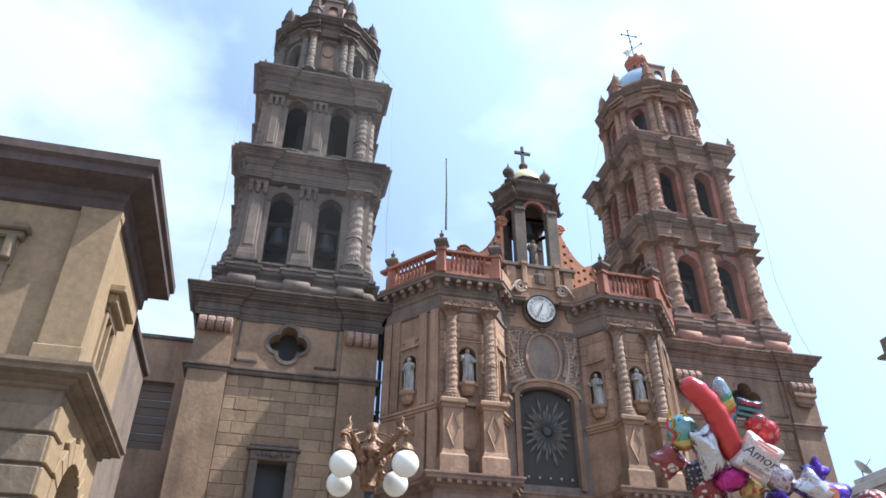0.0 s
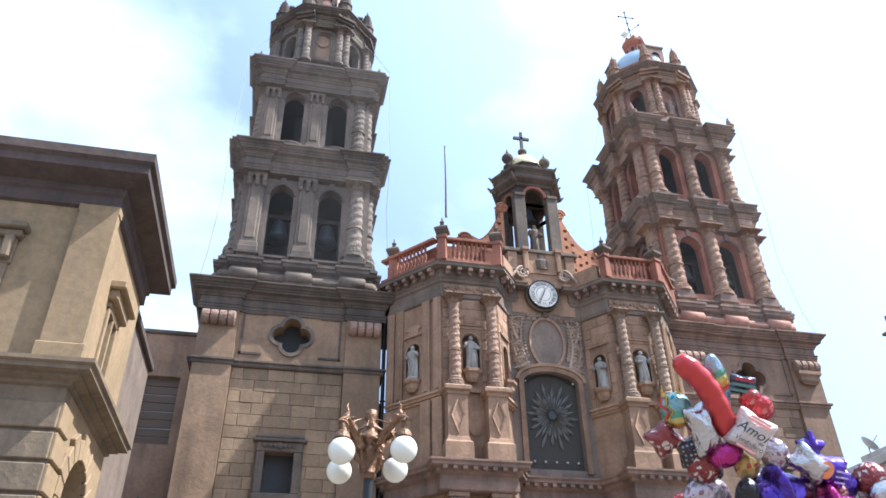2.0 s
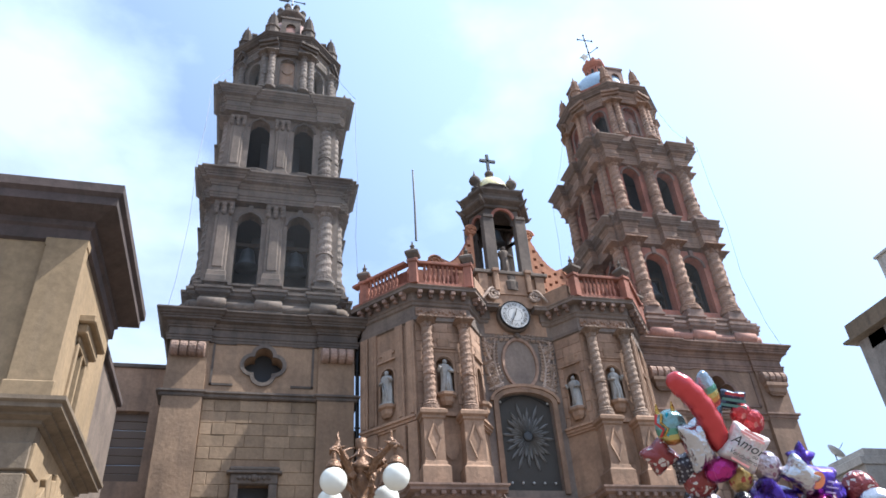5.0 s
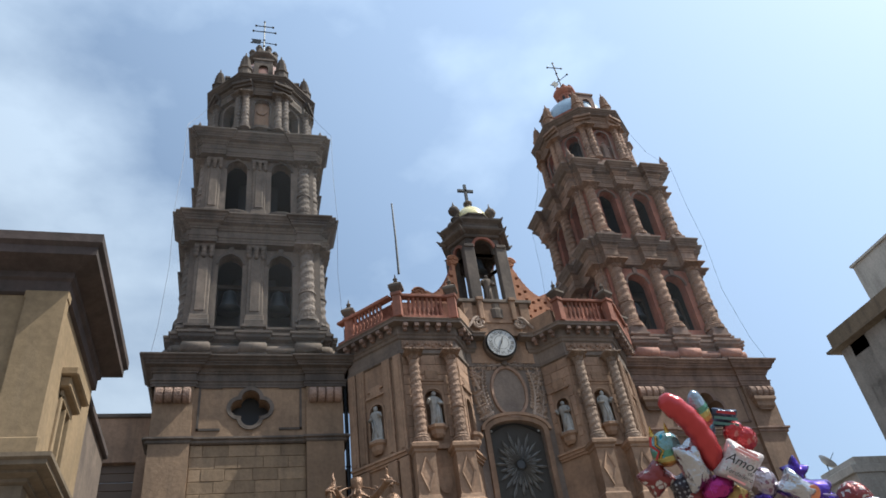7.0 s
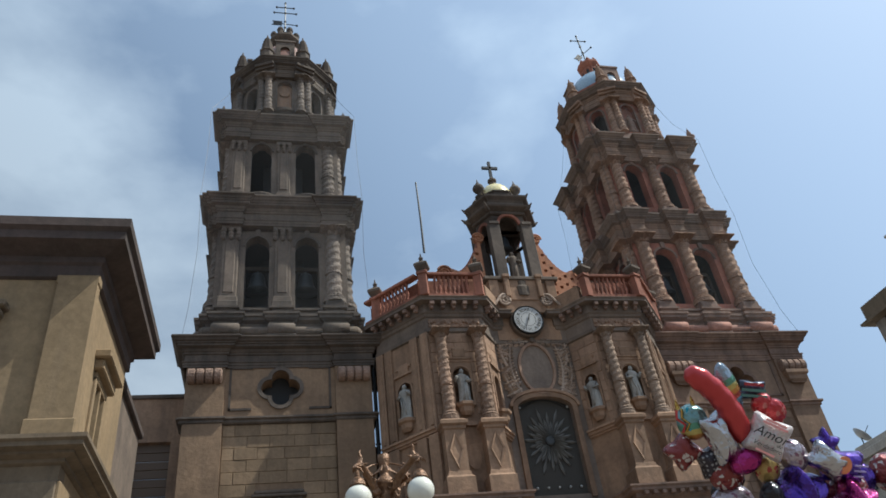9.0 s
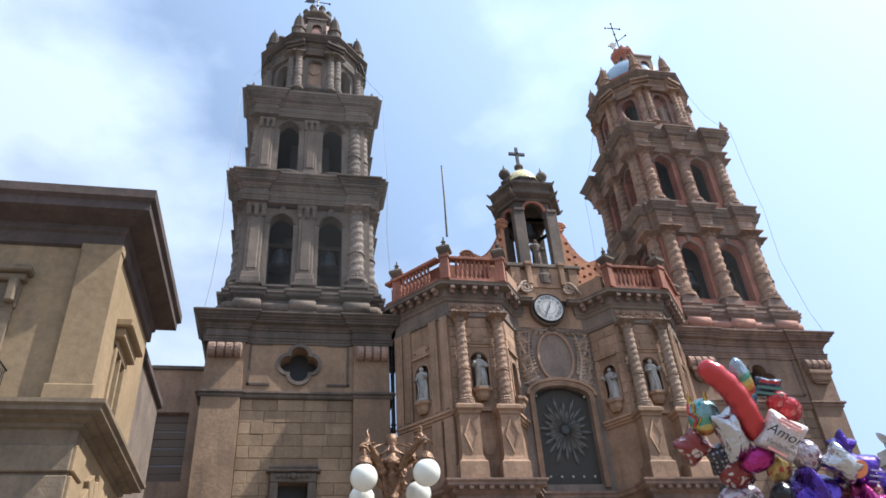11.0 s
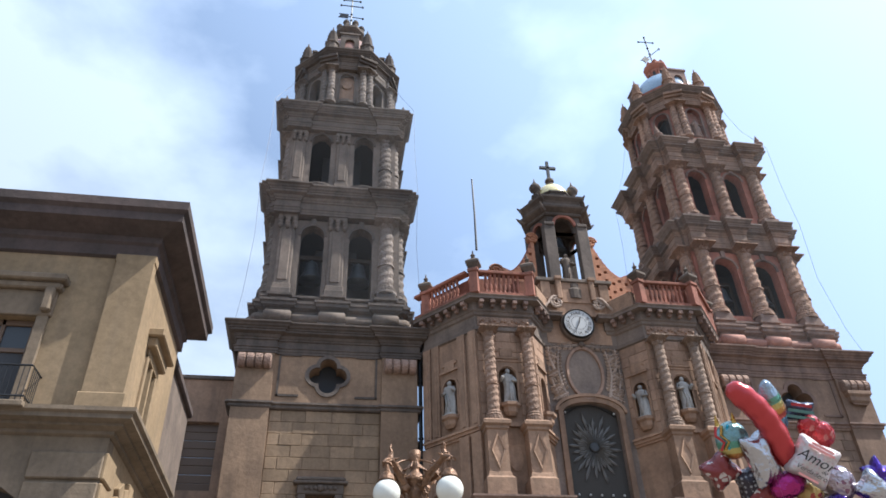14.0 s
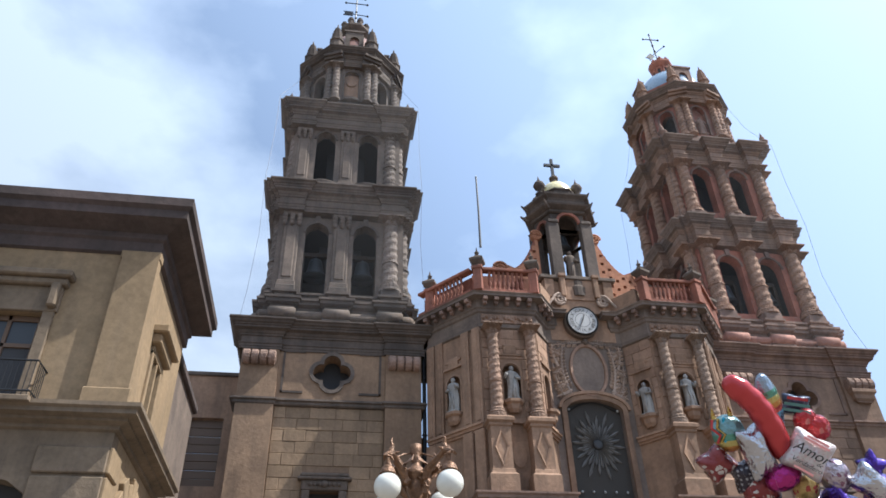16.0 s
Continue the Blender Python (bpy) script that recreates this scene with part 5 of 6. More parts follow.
lathe(bm, [(0.9, 0), (0.9, 0.3), (0.8, 0.36), (0.78, 0.42)], 40)
part("stone_surround", bm, GREY_BROWN, clock, m=pose(0, 0.42, 0, 90, 0, 0))
bm = bmesh.new()
lathe(bm, [(0.77, 0), (0.77, 0.03), (0.02, 0.04)], 40)
part("dial", bm, DIAL, clock, m=pose(0, -0.03, 0, 90, 0, 0))
bm = bmesh.new()
ring_between(bm, ell(0.38, 0.38), ell(0.40, 0.40), -0.085, -0.085)
part("inner_ring", bm, BLACK, clock)
for k, word in enumerate(("XII", "I", "II", "III", "IIII", "V", "VI", "VII", "VIII", "IX", "X", "XI")):
    a = math.radians(30 * k)
    writing(word, 0.27, BLACK, clock, pose(0.58 * math.sin(a), -0.09, 0.58 * math.cos(a), 90, -math.degrees(-a), 0), "numeral")
for name, ang, ln, w in (("hour_pointer", 17, 0.34, 0.05), ("minute_pointer", 205, 0.5, 0.035)):
    bm = bmesh.new()
    box(bm, -w / 2, w / 2, -0.012, 0.012, -0.08, ln)
    part(name, bm, BLACK, clock, m=pose(0, -0.11, 0, 0, ang, 0))

# ---- open bell kiosk over the middle, with its pierced wings ----
kiosk = thing("bell_gable", 0.08, -1.2, 21.38, "grey stone bell kiosk with small dome and cross", "bell gable")
kiosk.scale = (1.0, 1.0, 1.05)
KIOSK = [(0.9, -1.12), (1.5, 0.0), (0.9, 1.12), (-0.9, 1.12), (-1.5, 0.0), (-0.9, -1.12)]
for k, (p, q) in enumerate(zip(KIOSK, KIOSK[1:] + KIOSK[:1])):
    p, q = Vector(p), Vector(q)
    n, mid = (q - p).length, (p + q) / 2
    turn = math.degrees(math.atan2(q.y - p.y, q.x - p.x))
    opening = n - 0.76
    bm = bmesh.new()
    box(bm, -0.3, 0.3, -0.24, 0.24, -0.1, 3.55, 0.03)
    box(bm, -0.28, 0.28, -0.3, 0.3, 3.45, 3.65, 0.03)
    box(bm, -0.28, 0.28, -0.3, 0.3, -0.1, 0.25, 0.03)
    part("pier", bm, GREY_DARK, kiosk, m=pose(p.x, p.y, 0, 0, 0, math.degrees(math.atan2(p.y, p.x)) if abs(p.x) > 1 else 0))
    bm = bmesh.new()
    arched_wall(bm, -n / 2, n / 2, 3.2, 4.75, [(0, opening, 3.2, 3.6, min(0.55, opening / 2))], 0.3, 8)
    mk = pose(mid.x, mid.y, 0, 0, 0, turn)
    part("arch_wall", bm, GREY_DARK, kiosk, m=mk)
    bm = bmesh.new()
    arch_band(bm, 0, opening, 3.2, 3.6, min(0.55, opening / 2), 0.15, -0.12, 0.04, foot=False)
    part("archivolt", bm, RED, kiosk, "reddish arch moulding", mk)
bm = bmesh.new()
moulding(bm, KIOSK, [(0.1, 4.2), (0.16, 4.24), (0.16, 4.36), (0.3, 4.42), (0.46, 4.5), (0.5, 4.58), (0.34, 4.66), (0.22, 4.76), (0.18, 4.95), (0.24, 5.06), (0.34, 5.14), (0.42, 5.2), (0.44, 5.3), (0.26, 5.4), (0.1, 5.5)])
part("cornice", bm, GREY_DARK, kiosk)
bm = bmesh.new()
moulding(bm, ngon_plan(8, 1.12, math.pi / 8), [(0.0, 5.45), (0.0, 5.6), (-0.05, 5.65), (-0.05, 5.9), (0.02, 5.95), (0.02, 6.02), (-0.12, 6.05)])
part("drum", bm, GREY_DARK, kiosk)
bm = bmesh.new()
lathe(bm, [(0.98 * math.cos(a), 6.0 + 1.08 * math.sin(a)) for a in (i * math.pi / 2 / 9 for i in range(9))] + [(0.1, 7.08)], 24)
part("dome", bm, DOME_YELLOW, kiosk, "pale yellow and blue tiled dome", smooth=True)
bm = bmesh.new()
lathe(bm, [(0.3, 6.98), (0.34, 7.1), (0.2, 7.18), (0.16, 7.36), (0.26, 7.44), (0.26, 7.54), (0.1, 7.7)], 12)
part("dome_knob", bm, GREY, kiosk)
bm = bmesh.new()
box(bm, -0.085, 0.085, -0.07, 0.07, 7.6, 8.92, 0.015)
box(bm, -0.48, 0.48, -0.07, 0.07, 8.36, 8.54, 0.015)
part("cross", bm, IRON, kiosk, "plain dark cross")
for x, y in ((-1.08, -0.45), (1.08, -0.45), (-0.8, 0.95), (0.8, 0.95)):
    bm = bmesh.new()
    lathe(bm, [(0.22, 5.3), (0.22, 5.9), (0.27, 5.95), (0.12, 6.05), (0.1, 6.2), (0.27, 6.34), (0.34, 6.52), (0.26, 6.7), (0.1, 6.8), (0.12, 6.86), (0.06, 6.95), (0.01, 7.2)], 14)
    part("ball_finial", bm, GREY_DARK, kiosk, m=pose(x, y, 0), smooth=True)
for x, y in KIOSK:
    bm = bmesh.new()
    d = Vector((x, y, 0)).normalized()
    p = Vector((x, y, 0))
    tube(bm, [p + d * 0.25 + Vector((0, 0, 4.45)), p + d * 0.5 + Vector((0, 0, 4.5)), p + d * 0.72 + Vector((0, 0, 4.68))], 0.1, 6, [0.16, 0.11, 0.03])
    part("upturned_corner", bm, GREY_DARK, kiosk)
    bm = bmesh.new()
    tube(bm, [p + d * 0.2 + Vector((0, 0, 5.15)), p + d * 0.42 + Vector((0, 0, 5.2)), p + d * 0.62 + Vector((0, 0, 5.38))], 0.1, 6, [0.15, 0.1, 0.03])
    part("upturned_corner", bm, GREY_DARK, kiosk)
bm = bmesh.new()
box(bm, -0.95, 0.95, -0.9, 0.9, 4.5, 4.6)
part("ceiling_slab", bm, DARK, kiosk)
kb = link("church_bell", bell_mesh(0.5, 1.0), BRONZE, None, m=pose(0, -1.2, 24.2))
tagged(kb, "dark bronze bell hung in the kiosk", "bell", "bells of the towers")
bm = bmesh.new()
tube(bm, [(-1.2, 0, 1.15), (1.2, 0, 1.15)], 0.07, 8)
part("yoke", bm, OLD_WOOD, kb)


def wing(s):
    """Curved, pierced screen beside the kiosk: outline sweeps down from a scroll to a low shoulder."""
    w = thing("pierced_wing", s * 1.55, -1.75, 20.2, "orange openwork wall with diamond holes and scrolled edge", "parapet wing", "wings beside the bell kiosk")
    def top(x):
        k = x / 2.5
        return 2.1 + 2.25 * max(0, 1 - k / 0.66) ** 2.1 + (0.25 * math.sin(math.pi * min(1, max(0, (k - 0.55) / 0.45))) if k > 0.55 else 0)
    step = 0.17
    bm = bmesh.new()
    x = 0.0
    i = 0
    while x < 2.5 - 1e-6:
        t = top(x + step / 2)
        z, j = 0.0, 0
        while z < t - 0.02:
            z1 = min(z + step, t)
            if not (i % 2 == 1 and j % 3 == 1 + (i // 2 % 2) and z1 < t - 0.14):
                box(bm, *sorted((s * x, s * (x + step))), -0.14, 0.14, z, z1)
            z, j = z1, j + 1
        x, i = x + step, i + 1
    part("screen", bm, ORANGE, w)
    bm = bmesh.new()
    tube(bm, [(s * 2.5 * k / 24, 0, top(2.5 * k / 24) + 0.02) for k in range(25)], 0.1, 8)
    part("edge_moulding", bm, RED, w)
    for cx, cz, r in ((0.05, 4.35, 0.28), (2.12, 2.12, 0.36)):
        bm = bmesh.new()
        pts = [(s * (cx + (0.05 + r * (1 - i / 30)) * math.cos(4.2 * math.pi * i / 30)), -0.16, cz + (0.05 + r * (1 - i / 30)) * math.sin(4.2 * math.pi * i / 30)) for i in range(31)]
        tube(bm, pts, 0.06, 6)
        bmesh.ops.create_cone(bm, cap_ends=True, segments=20, radius1=r, radius2=r, depth=0.24, matrix=pose(s * cx, 0, cz, 90, 0, 0))
        part("scroll", bm, ORANGE, w)


wing(-1)
wing(1)

# ---- statues in the niches ----
for i, (x, y, z, turn, h, arm, words) in enumerate((
        (-4.05, -3.55, 14.35, 0, 1.68, 1, "white weathered stone statue of a robed figure in a niche"),
        (4.05, -3.55, 14.35, 0, 1.68, -1, "white weathered stone statue of a robed figure in a niche"),
        (-6.42, -2.38, 14.2, -51, 1.7, -1, "pale stone statue with a raised arm on the slanting bay"),
        (2.25, -3.0, 14.2, -54, 1.6, 1, "pale stone statue in the niche of the inner slanting wall"),
        (-0.05, -2.2, 21.55, 0, 1.9, 1, "grey stone statue standing in the bell kiosk"))):
    st = link("statue", statue_mesh(h, arm, i), MARBLE if i < 4 else GREY, None, m=pose(x, y, z, 0, 0, turn))
    tagged(st, words, "statue", "statues of the church front")

# nave behind the front
nave = thing("church_nave", 0, 0.4, 0, "plain stone body of the church behind its front", "building")
bm = bmesh.new()
box(bm, -4.2, 4.2, 0.8, 12, 0, 17.0)
part("wall", bm, BROWN, nave)
bm = bmesh.new()
box(bm, -4.4, 4.4, 0.7, 12.2, 17.0, 17.4, 0.05)
part("roof", bm, GREY, nave)

# ---- cream two-storey palace beside the church ----
palace = thing("palace", -20, -11, 0, "cream plastered two-storey palace with dark eaves and balcony", "building")
TO_PALACE = Matrix.Translation((20, 11, 0))
PX, PY, PE = -16.8, -14.4, -9.0


def ppart(name, bm, mat, parent=None, label="", m=None):
    return part(name, bm, mat, parent or palace, label, TO_PALACE @ (m if m is not None else Matrix()) if parent is None else m)


bm = bmesh.new()
arched_wall(bm, -30, PX, 8.9, 13.4, [(-20.05, 1.6, 8.95, 11.4, 0.02), (-24.6, 1.6, 8.95, 11.4, 0.02)], 0.5)
ppart("front_wall", bm, CREAM, m=Matrix.Translation((0, PY, 0)))
# lower front coloured darker than the side to paint the ledge's shadow
bm = bmesh.new()
arched_wall(bm, -30, PX, 0, 8.45, [(-19.3, 2.4, 0.0, 6.0, 1.2), (-23.9, 2.4, 0.0, 6.0, 1.2)], 0.5)
ppart("lower_front_wall", bm, CREAM_STONE, m=Matrix.Translation((0, PY, 0)))
bm = bmesh.new()
arched_wall(bm, 0.5, PE - PY, 8.9, 13.4, [(2.3, 1.2, 9.4, 11.2, 0.02)], 0.5)
ppart("side_wall", bm, CREAM, m=pose(PX, PY, 0, 0, 0, 90))
bm = bmesh.new()
arched_wall(bm, 0.5, PE - PY, 0, 8.45, [(2.6, 2.5, 0.0, 6.05, 1.25)], 0.5, 14)
ppart("lower_side_wall", bm, CREAM, m=pose(PX, PY, 0, 0, 0, 90))
bm = bmesh.new()
# added dark block, painted shade behind the palace openings
box(bm, -30, PX - 0.55, PY + 0.55, PE, 0, 13.5)
ppart("core", bm, DARK)
bm = bmesh.new()
box(bm, -17.65, PX + 0.12, PY - 0.2, PY + 0.14, 9.3, 13.35)
box(bm, -17.75, PX + 0.2, PY - 0.24, PY + 0.2, 8.85, 9.35, 0.03)
box(bm, -17.7, PX + 0.15, PY - 0.19, PY + 0.17, 13.15, 13.4, 0.02)
ppart("corner_pier", bm, CREAM)
bm = bmesh.new()
moulding(bm, [(-30, PE), (-30, PY), (PX, PY), (PX, PE)], [(0.02, 8.3), (0.1, 8.34), (0.1, 8.42), (0.3, 8.48), (0.3, 8.54), (0.52, 8.58), (0.52, 8.68), (0.6, 8.73), (0.6, 8.83), (0, 8.9)])
ppart("ledge", bm, CREAM_STONE)
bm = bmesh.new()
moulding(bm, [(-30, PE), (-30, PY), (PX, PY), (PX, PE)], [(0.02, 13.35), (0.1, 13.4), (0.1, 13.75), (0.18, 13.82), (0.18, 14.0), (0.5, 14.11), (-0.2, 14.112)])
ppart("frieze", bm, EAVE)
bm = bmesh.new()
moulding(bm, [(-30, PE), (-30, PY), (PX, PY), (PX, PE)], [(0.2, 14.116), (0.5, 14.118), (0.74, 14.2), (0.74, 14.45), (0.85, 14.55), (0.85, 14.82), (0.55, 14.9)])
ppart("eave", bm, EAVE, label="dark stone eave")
bm = bmesh.new()
box(bm, -30, PX - 0.3, PY + 0.3, PE - 0.2, 14.8, 15.12)
ppart("roof", bm, ROSE)
# windows, hoods and balcony
for c in (-20.05, -24.6):
    bm = bmesh.new()
    for x0, x1, z0, z1 in ((c - 0.8, c - 0.68, 8.95, 11.4), (c + 0.68, c + 0.8, 8.95, 11.4), (c - 0.8, c + 0.8, 11.25, 11.4), (c - 0.8, c + 0.8, 10.5, 10.62), (c - 0.05, c + 0.05, 8.95, 11.4)):
        box(bm, x0, x1, PY + 0.2, PY + 0.3, z0, z1, 0.01)
    wf = ppart("window_frame", bm, WOOD)
    for z0, z1 in ((8.95, 10.5), (10.6, 11.3)):
        bm = bmesh.new()
        # the lower sheet is an open casement, its inner shade painted dark
        box(bm, c - 0.7, c + 0.7, PY + 0.25, PY + 0.27, z0, z1)
        part("pane", bm, PANE if z0 > 10 else DARK, wf)
    bm = bmesh.new()
    box(bm, c - 1.15, c + 1.15, PY - 0.1, PY + 0.05, 11.42, 12.15, 0.02)
    box(bm, c - 1.35, c + 1.35, PY - 0.38, PY + 0.05, 12.35, 12.55, 0.04)
    box(bm, c - 1.25, c + 1.25, PY - 0.25, PY + 0.05, 12.15, 12.35, 0.04)
    for s in (-1, 1):
        box(bm, c + s * 1.0 - 0.12, c + s * 1.0 + 0.12, PY - 0.3, PY + 0.02, 11.5, 12.2, 0.05)
        box(bm, c + s * 0.95 - 0.14, c + s * 0.95 + 0.14, PY - 0.08, PY + 0.05, 8.95, 11.45, 0.02)
    ppart("window_hood", bm, CREAM_STONE)
    bm = bmesh.new()
    box(bm, c - 1.4, c + 1.4, PY - 0.75, PY, 8.72, 8.86, 0.02)
    bal = ppart("balcony", bm, CREAM_STONE)
    for z in (8.98, 9.75):
        bm = bmesh.new()
        tube(bm, [(c - 1.35, PY, z), (c - 1.35, PY - 0.68, z), (c + 1.35, PY - 0.68, z), (c + 1.35, PY, z)], 0.025, 6)
        part("rail", bm, IRON, bal)
    for k in range(22):
        bm = bmesh.new()
        x = c - 1.3 + 2.6 * k / 21
        tube(bm, [(x, PY - 0.68, 8.86), (x, PY - 0.68, 9.75)], 0.011, 5)
        part("bar", bm, IRON, bal)
    for s in (-1, 1):
        for k in range(5):
            bm = bmesh.new()
            y = PY - 0.12 - 0.11 * k
            tube(bm, [(c + s * 1.35, y, 8.86), (c + s * 1.35, y, 9.75)], 0.011, 5)
            part("bar", bm, IRON, bal)
bm = bmesh.new()
box(bm, PX - 0.3, PX - 0.2, PY + 1.75, PY + 2.85, 9.4, 11.2)
swin = ppart("side_window", bm, PANE)
bm = bmesh.new()
for y0, y1, z0, z1 in ((1.55, 1.72, 9.2, 11.3), (2.88, 3.05, 9.2, 11.3), (1.55, 3.05, 11.2, 11.45), (2.25, 2.33, 9.3, 11.2)):
    box(bm, PX - 0.26, PX + 0.08, PY + y0, PY + y1, z0, z1, 0.02)
box(bm, PX - 0.1, PX + 0.42, PY + 1.3, PY + 3.3, 11.75, 12.0, 0.04)
box(bm, PX - 0.1, PX + 0.25, PY + 1.4, PY + 3.2, 11.45, 11.75, 0.04)
part("window_frame", bm, CREAM, swin)
# stepped stones round the side arch and courses of the lower storey
for k in range(11):
    a = math.pi * (k + 0.5) / 11
    bm = bmesh.new()
    w0, w1, tall = 0.165, 0.23 + 0.02 * (k % 2), 0.5 + 0.16 * (k % 2)
    bmesh.ops.create_cube(bm, size=1.0)
    for v in bm.verts:
        v.co = Vector(((w1 if v.co.z > 0 else w0) * (1 if v.co.x > 0 else -1), -0.13 if v.co.y < 0 else 0.1, tall if v.co.z > 0 else 0.0))
    bmesh.ops.bevel(bm, geom=list(bm.edges), offset=0.02, segments=1, affect="EDGES")
    ppart("arch_stone", bm, CREAM, m=pose(PX, PY + 2.6, 6.05, 0, 0, 90) @ Matrix.Rotation(a - math.pi / 2, 4, "Y") @ Matrix.Translation((0, 0, 1.26)))
for side in (-1, 1):
    bm = bmesh.new()
    for j in range(9):
        box(bm, -0.2 - 0.05 * (j % 2), 0.2 + 0.05 * (j % 2), -0.12, 0.05, 0.2 + 0.66 * j, 0.8 + 0.66 * j, 0.03)
    ppart("arch_jamb", bm, CREAM, m=pose(PX, PY + 2.6 + side * 1.48, 0, 0, 0, 90))
# front courses take the shaded colour, side courses the lit cream
for k in range(11):
    z = 0.3 + 0.7 * k
    for x0, x1 in ((PX - 1.6, PX), (-22.4, -20.6), (-27, -25.2)):
        bm = bmesh.new()
        box(bm, x0, x1, PY - 0.09, PY + 0.02, z, z + 0.62, 0.03)
        ppart("course_stone", bm, CREAM_STONE)
    bm = bmesh.new()
    box(bm, PX - 0.02, PX + 0.09, PY - 0.05, PY + 0.86, z, z + 0.62, 0.03)
    ppart("course_stone", bm, CREAM)
# lower rear wing of the palace
rear = thing("palace_rear_wing", -20, -5, 0, "cream plastered rear wing of the palace", "building")
bm = bmesh.new()
box(bm, -9, 2.95, -4.0, 1.2, 0, 13.2)
part("wall", bm, GREY_BROWN, rear)
bm = bmesh.new()
box(bm, -9, 3.1, -4.0, 1.35, 13.2, 13.5, 0.05)
part("eave", bm, EAVE, rear)
# link wall with a shuttered opening
linkwall = thing("link_wall", -18.5, 0.9, 0, "brown stone wall joining palace and tower", "wall")
bm = bmesh.new()
arched_wall(bm, -4.0, 2.6, 0, 16.9, [(1.3, 1.5, 11.7, 14.75, 0.02)], 0.5)
part("wall", bm, BROWN, linkwall, m=Matrix.Translation((0, -0.4, 0)))
bm = bmesh.new()
box(bm, -4.0, 2.6, -0.5, 0.3, 16.8, 17.0, 0.04)
part("coping", bm, GREY_DARK, linkwall)
bm = bmesh.new()
for k in range(8):
    box(bm, 0.5, 2.1, -0.2 + 0.02 * (k % 2), -0.1, 11.7 + 0.38 * k, 12.06 + 0.38 * k, 0.02)
part("shutter", bm, WOOD, linkwall)
bm = bmesh.new()
star = [((0.52 if i % 2 == 0 else 0.34) * math.cos(math.pi * i / 8), (0.52 if i % 2 == 0 else 0.34) * math.sin(math.pi * i / 8)) for i in range(16)]
low_ring, top_ring = [[bm.verts.new((x * k, y * k, z)) for x, y in star] for k, z in ((1.0, 0.0), (1.0, 0.05))]
for i in range(16):
    bm.faces.new((low_ring[i], low_ring[(i + 1) % 16], top_ring[(i + 1) % 16], top_ring[i]))
bm.faces.new(top_ring)
part("star_light", bm, DARK, linkwall, m=pose(1.3, -0.4, 9.0, 90, 0, 0))

# ---- buildings of the side street ----
block = thing("corner_block", 38, 2, 0, "grey rendered modern block with a projecting cornice", "building")
bm = bmesh.new()
arched_wall(bm, -30, 8.5, 0, 27.0, [(6.6, 1.7, 22.9, 25.4, 0.02), (2.6, 1.7, 22.9, 25.4, 0.02), (-1.4, 1.7, 22.9, 25.4, 0.02), (6.6, 1.7, 18.5, 21, 0.02), (2.6, 1.7, 18.5, 21, 0.02)], 0.4)
part("street_wall", bm, GREY_RENDER, block, m=pose(-4, 0, 0, 0, 0, 90) @ Matrix.Diagonal((1, -1, 1, 1)))
bm = bmesh.new()
box(bm, -3.58, 10, -30, 8.5, 0, 27.0)
part("body", bm, GREY_RENDER, block)
# panes whose sky reflection is partly put in as blue colour
for y in (6.6, 2.6, -1.4):
    for z in (22.9, 18.5):
        bm = bmesh.new()
        box(bm, -3.72, -3.6, y - 0.9, y + 0.9, z, z + 2.6)
        part("window_pane", bm, BLUE_PANE, block)
bm = bmesh.new()
moulding(bm, [(-4, 8.5), (-4, -30), (10, -30), (10, 8.5)], [(0.0, 26.45), (0.75, 26.55), (0.75, 26.75), (0.35, 26.9), (0.35, 28.1), (0.2, 28.15)])
part("cornice", bm, CREAM_STONE, block)
bm = bmesh.new()
box(bm, -2, 8, -12, 5.4, 28.1, 32.6)
box(bm, -2.15, 8.1, -12, 5.55, 32.6, 32.8)
part("roof_house", bm, PALE_RENDER, block)
low = thing("low_block", 38, 16, 0, "low pale grey building with a plain parapet", "building")
bm = bmesh.new()
box(bm, -7.7, 6, -5.3, 26, 0, 16.7)
part("wall", bm, PALE_RENDER, low)
bm = bmesh.new()
box(bm, -8, 6, -5.4, 26, 16.7, 17.3, 0.03)
box(bm, -7.4, 6, -5.3, -1.5, 17.3, 17.9, 0.03)
part("parapet", bm, PALE_RENDER, low)
for k in range(9):
    bm = bmesh.new()
    box(bm, -7.82, -7.66, -4.8 + 2.4 * k, -3.0 + 2.4 * k, 14.6, 16.2, 0.02)
    part("window", bm, PANE, low)
dish = thing("satellite_dish", 30.9, 13.7, 17.3, "small grey satellite dish on a parapet", "satellite dish")
bm = bmesh.new()
lathe(bm, [(0.02, 0), (0.25, 0.03), (0.5, 0.12), (0.72, 0.26), (0.74, 0.24), (0.5, 0.08), (0.25, -0.02), (0.02, -0.04)], 20)
part("reflector", bm, DIAL, dish, m=pose(0, 0, 1.2, 50, 0, 60), smooth=True)
bm = bmesh.new()
tube(bm, [(0, 0, 0), (0, 0, 1.2)], 0.04, 6)
tube(bm, [(0, 0, 1.0), (0.6, -0.5, 1.9)], 0.025, 6)
part("mast", bm, IRON, dish)

# ---- street lamp ----
lamp = thing("street_lamp", -10.75, -23.38, 0, "ornate gold and black street lamp with four white globes", "street lamp")
bm = bmesh.new()
lathe(bm, [(0.22, 0), (0.22, 0.1), (0.16, 0.15), (0.17, 0.55), (0.11, 0.65), (0.07, 0.9), (0.065, 2.5), (0.075, 2.55), (0.062, 2.6), (0.06, 4.08)], 16)
part("post", bm, IRON, lamp, "black iron post")
bm = bmesh.new()
